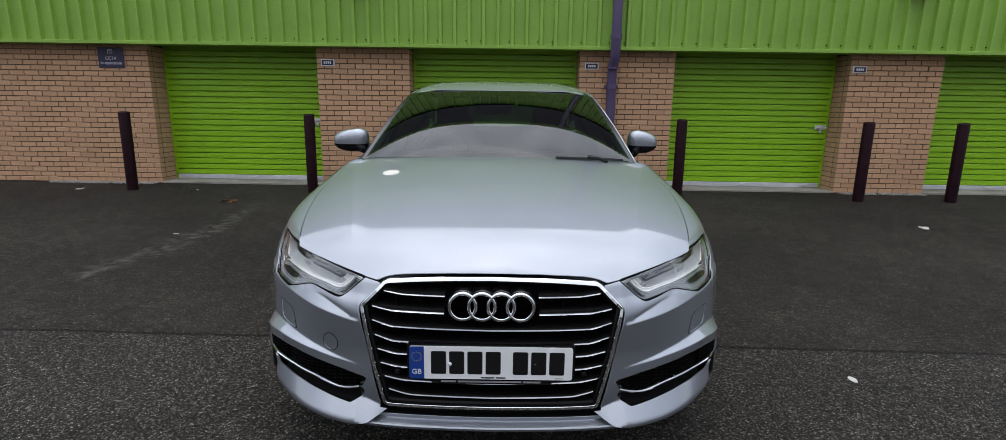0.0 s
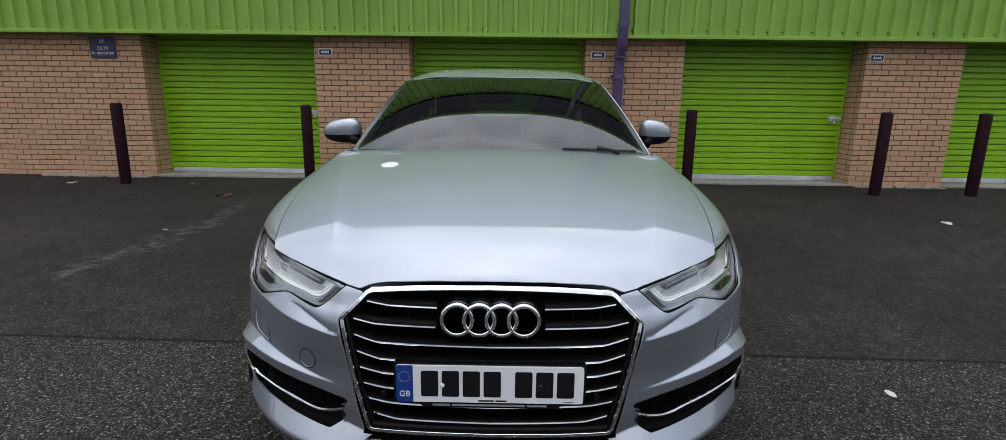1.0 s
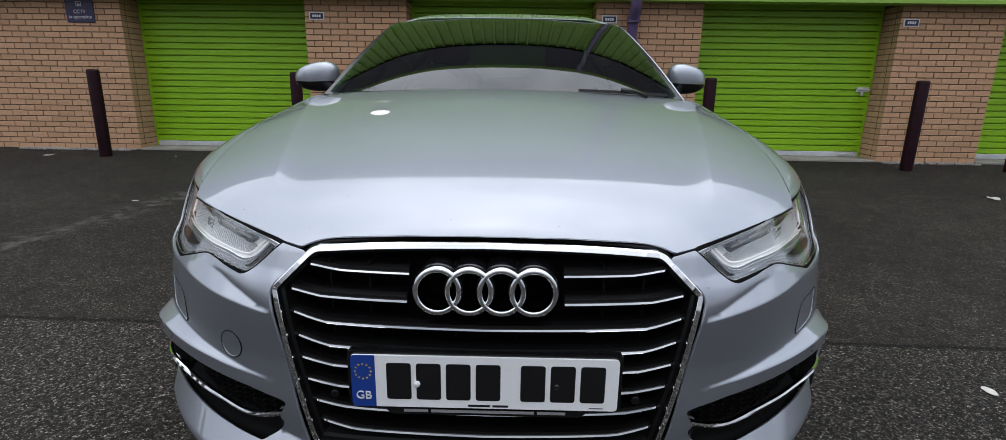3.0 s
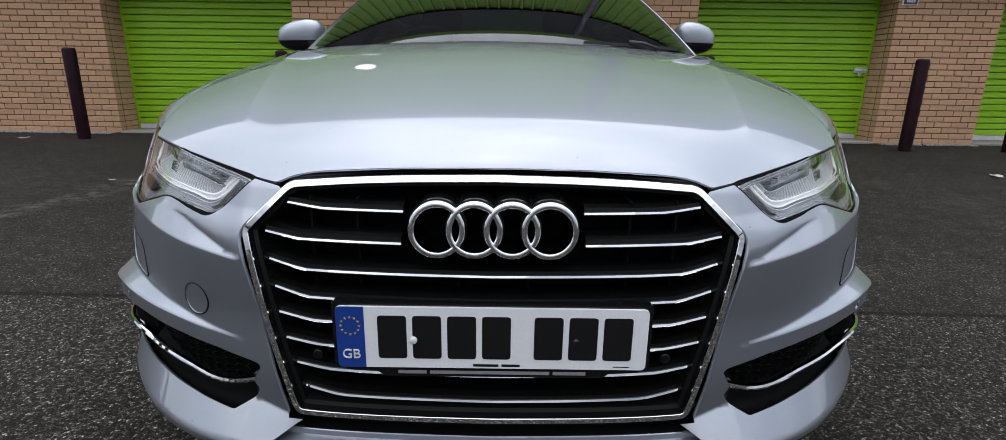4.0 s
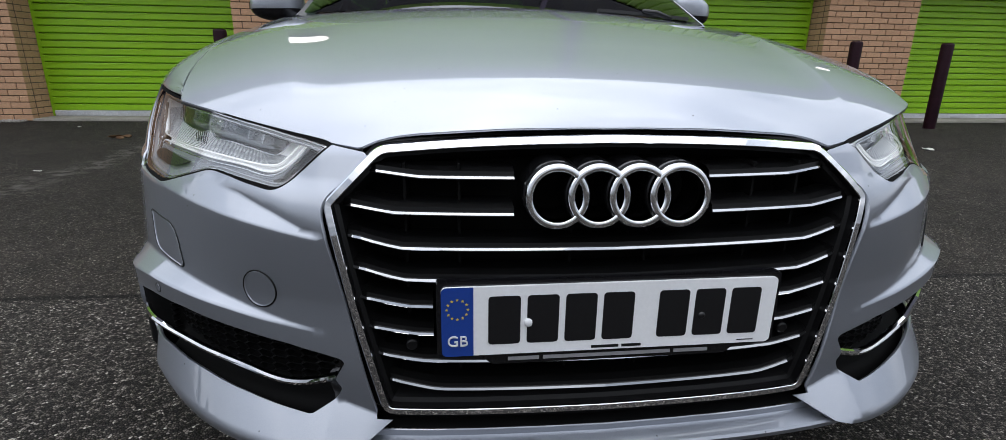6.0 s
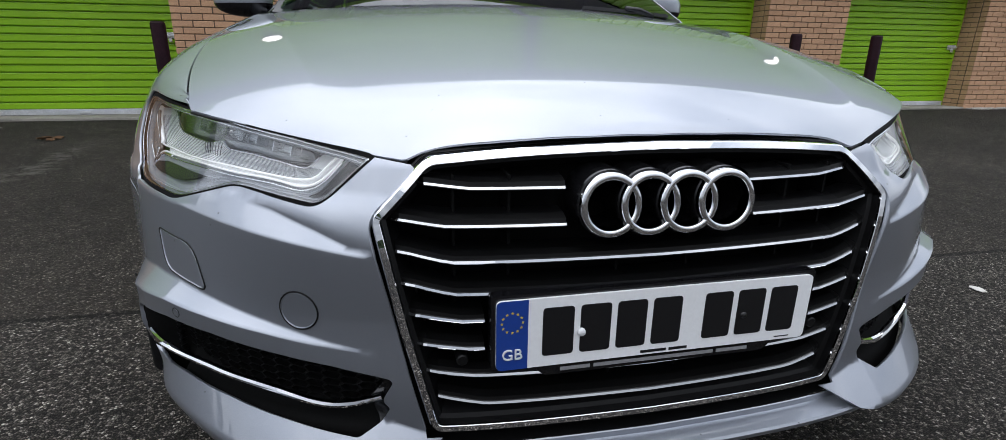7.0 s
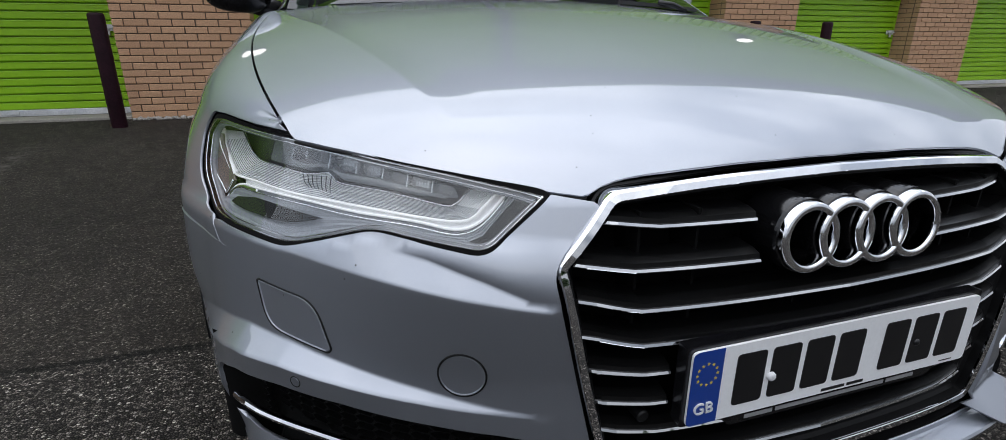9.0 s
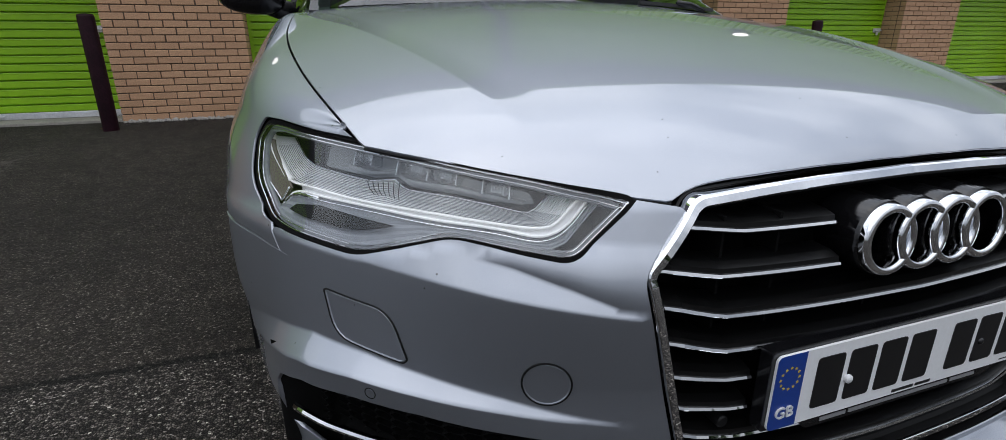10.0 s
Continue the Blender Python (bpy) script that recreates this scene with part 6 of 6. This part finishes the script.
def mirror(sgn):
    th = new("door_mirror")
    th.parent = car
    th["label"] = "silver door mirror with black lower shell"
    half, cz = (0.112, 1.000) if sgn < 0 else (0.094, 1.012)
    cx, cy = (-0.924 if sgn < 0 else 0.890), 1.775

    def shell(lo, hi):
        bm = bmesh.new()
        rows = []
        for i in range(15):
            ph = radians(lo + (hi - lo) * i / 14)
            row = []
            for j in range(32):
                t = 2 * math.pi * j / 32
                sc = lambda w, e: math.copysign(abs(w) ** e, w)
                x = half * sc(math.cos(ph), 0.6) * sc(math.cos(t), 0.75)
                y = 0.075 * sc(math.cos(ph), 0.6) * sc(math.sin(t), 0.8)
                z = 0.072 * sc(math.sin(ph), 0.75)
                y = min(y, 0.045)
                k = 0.5 + 0.5 * x / half
                z *= 1.04 - 0.38 * k ** 2
                y += 0.03 * k * k
                row.append((cx + sgn * x, cy + y, cz + z - 0.012 * k))
            rows.append(row)
        loft(bm, rows, True)
        bmesh.ops.recalc_face_normals(bm, faces=bm.faces[:])
        return bm
    part("upper_shell", shell(-12, 89), PAINT, th, smooth=True)
    part("lower_shell", shell(-89, -13), BLACK_GLOSS, th, "gloss black lower shell", smooth=True)
    bm = bmesh.new()
    sweep(bm, [(sgn * 0.79, 1.80, 0.935), (sgn * 0.84, 1.79, 0.945), (cx - sgn * 0.03, 1.785, cz - 0.035)], circle(0.022, 12, 0.035))
    part("arm", bm, BLACK_GLOSS, th, smooth=True)
    bm = bmesh.new()
    out = rounded([(-sgn * half * 0.8, -0.05), (sgn * half * 0.72, -0.026), (sgn * half * 0.72, 0.02), (-sgn * half * 0.8, 0.05)], 0.022, 5)
    prism(bm, out, lambda u, v, w: (cx + u, cy + 0.046 + w, cz + v), 0.003)
    part("mirror_glass", bm, surface("mirror_silver", (0.85, 0.86, 0.87), rough=0.01, metal=1.0, vary=0.01), th)


def cabin():
    bm = bmesh.new()
    rows = []
    for y, z, w in ((1.24, 0.86, 0.72), (1.35, 0.905, 0.73), (1.62, 0.935, 0.74), (1.80, 0.925, 0.74), (1.86, 0.88, 0.73), (1.87, 0.6, 0.72)):
        rows.append([(float(x) * w, y + 0.05 * x * x, z - 0.0 + 0.015 * math.exp(-((x + 0.5) * 5) ** 2)) for x in np.linspace(-1, 1, 21)])
    loft(bm, rows)
    part("dashboard", bm, INTERIOR, car, "black dashboard", smooth=True)
    th = new("steering_wheel")
    th.parent = car
    bm = bmesh.new()
    c, tilt = Vector((-0.37, 1.98, 0.90)), Matrix.Rotation(radians(-28), 4, "X")
    sweep(bm, [c + tilt @ Vector((0.18 * math.cos(t), 0, 0.18 * math.sin(t))) for t in np.linspace(0, 2 * math.pi, 33)[:-1]], circle(0.015, 8), closed=True, up=Vector((0, 1, 0)))
    part("wheel_rim", bm, INTERIOR, th, smooth=True)
    bm = bmesh.new()
    box(bm, -0.16, 0.16, -0.02, 0.02, -0.03, 0.03, 0.01)
    box(bm, -0.07, 0.07, -0.03, 0.03, -0.07, 0.05, 0.02, 2)
    bmesh.ops.transform(bm, matrix=Matrix.Translation(c) @ tilt, verts=bm.verts[:])
    part("wheel_hub", bm, INTERIOR, th)
    for sgn in (-1, 1):
        th = new("front_seat")
        th.parent = car
        x = sgn * 0.37
        bm = bmesh.new()
        rows = []
        for y, z, w, d in ((2.42, 0.50, 0.24, 0.10), (2.46, 0.62, 0.25, 0.10), (2.56, 0.85, 0.24, 0.09), (2.64, 1.02, 0.20, 0.07), (2.67, 1.08, 0.15, 0.05)):
            rows.append([(x + w * math.cos(t), y + d * math.sin(t), z) for t in np.linspace(0, 2 * math.pi, 21)[:-1]])
        vs = loft(bm, rows, True)
        bm.faces.new(vs[-1])
        part("seat_back", bm, INTERIOR, th, smooth=True)
        bm = bmesh.new()
        box(bm, x - 0.125, x + 0.125, 2.62, 2.72, 1.08, 1.215, 0.045, 4)
        part("headrest", bm, INTERIOR, th, smooth=True)
        bm = bmesh.new()
        for dx in (-0.05, 0.05):
            box(bm, x + dx - 0.006, x + dx + 0.006, 2.66, 2.672, 1.05, 1.12)
        part("headrest_posts", bm, CHROME, th)
        bm = bmesh.new()
        box(bm, x - 0.25, x + 0.25, 1.98, 2.50, 0.36, 0.52, 0.05, 3)
        part("seat_cushion", bm, INTERIOR, th, smooth=True)
    th = new("rear_seat")
    th.parent = car
    bm = bmesh.new()
    box(bm, -0.64, 0.64, 3.48, 3.64, 0.5, 1.03, 0.05, 3)
    part("seat_back", bm, INTERIOR, th, smooth=True)
    for x in (-0.40, 0.40):
        bm = bmesh.new()
        box(bm, x - 0.13, x + 0.13, 3.56, 3.66, 1.03, 1.13, 0.035, 3)
        part("headrest", bm, INTERIOR, th, smooth=True)
    bm = bmesh.new()
    box(bm, -0.64, 0.64, 3.62, 4.15, 0.98, 1.01)
    part("parcel_shelf", bm, INTERIOR, car)
    bm = bmesh.new()
    loft(bm, [[tuple(roof_at(x, y) + np.array([0, 0, -0.035 - 0.04 * (y - 2.1) / 1.38])) for x in np.linspace(-0.58, 0.58, 13)] for y in np.linspace(2.10, 3.48, 9)])
    part("headlining", bm, surface("headlining", (0.012, 0.012, 0.013), rough=0.9, grain=200, vary=0.1), car, smooth=True)
    th = new("rear_view_mirror")
    th.parent = car
    bm = bmesh.new()
    box(bm, -0.165, 0.070, 1.96, 1.99, 1.158, 1.244, 0.026, 3)
    part("mirror_shell", bm, BLACK_GLOSS, th, smooth=True)
    bm = bmesh.new()
    box(bm, -0.060, 0.0, 1.985, 2.03, 1.20, 1.275, 0.010, 2)
    part("mirror_foot", bm, BLACK, th)
    bm = bmesh.new()
    box(bm, -0.135, 0.075, 2.03, 2.09, 1.250, 1.280, 0.004)
    part("sensor_housing", bm, BLACK, th)


def wiper(u0, u1, v0, v1):
    th = new("wiper")
    th.parent = car
    bm = bmesh.new()
    pts = [Vector(ws_at(u0 + (u1 - u0) * k, v0 + (v1 - v0) * k)) + Vector((0, -0.006, 0.008)) for k in np.linspace(0, 1, 14)]
    sweep(bm, pts, [(0.006, -0.007), (0.005, 0.004), (-0.005, 0.004), (-0.006, -0.007)])
    part("blade", bm, RUBBER, th)
    bm = bmesh.new()
    mid = pts[7]
    root = Vector(ws_at(u0 * 0.86, 0.0)) + Vector((0, -0.05, -0.005))
    sweep(bm, [root, root.lerp(mid, 0.5) + Vector((0, 0, 0.012)), mid + Vector((0, -0.002, 0.008))], circle(0.006, 8, 0.009))
    part("arm", bm, BLACK_GLOSS, th, smooth=True)


grille()
number_plate()
headlamp(-1)
headlamp(1)
bumper_details()
mirror(-1)
mirror(1)
cabin()
wiper(0.93, 0.42, 0.0, 0.004)
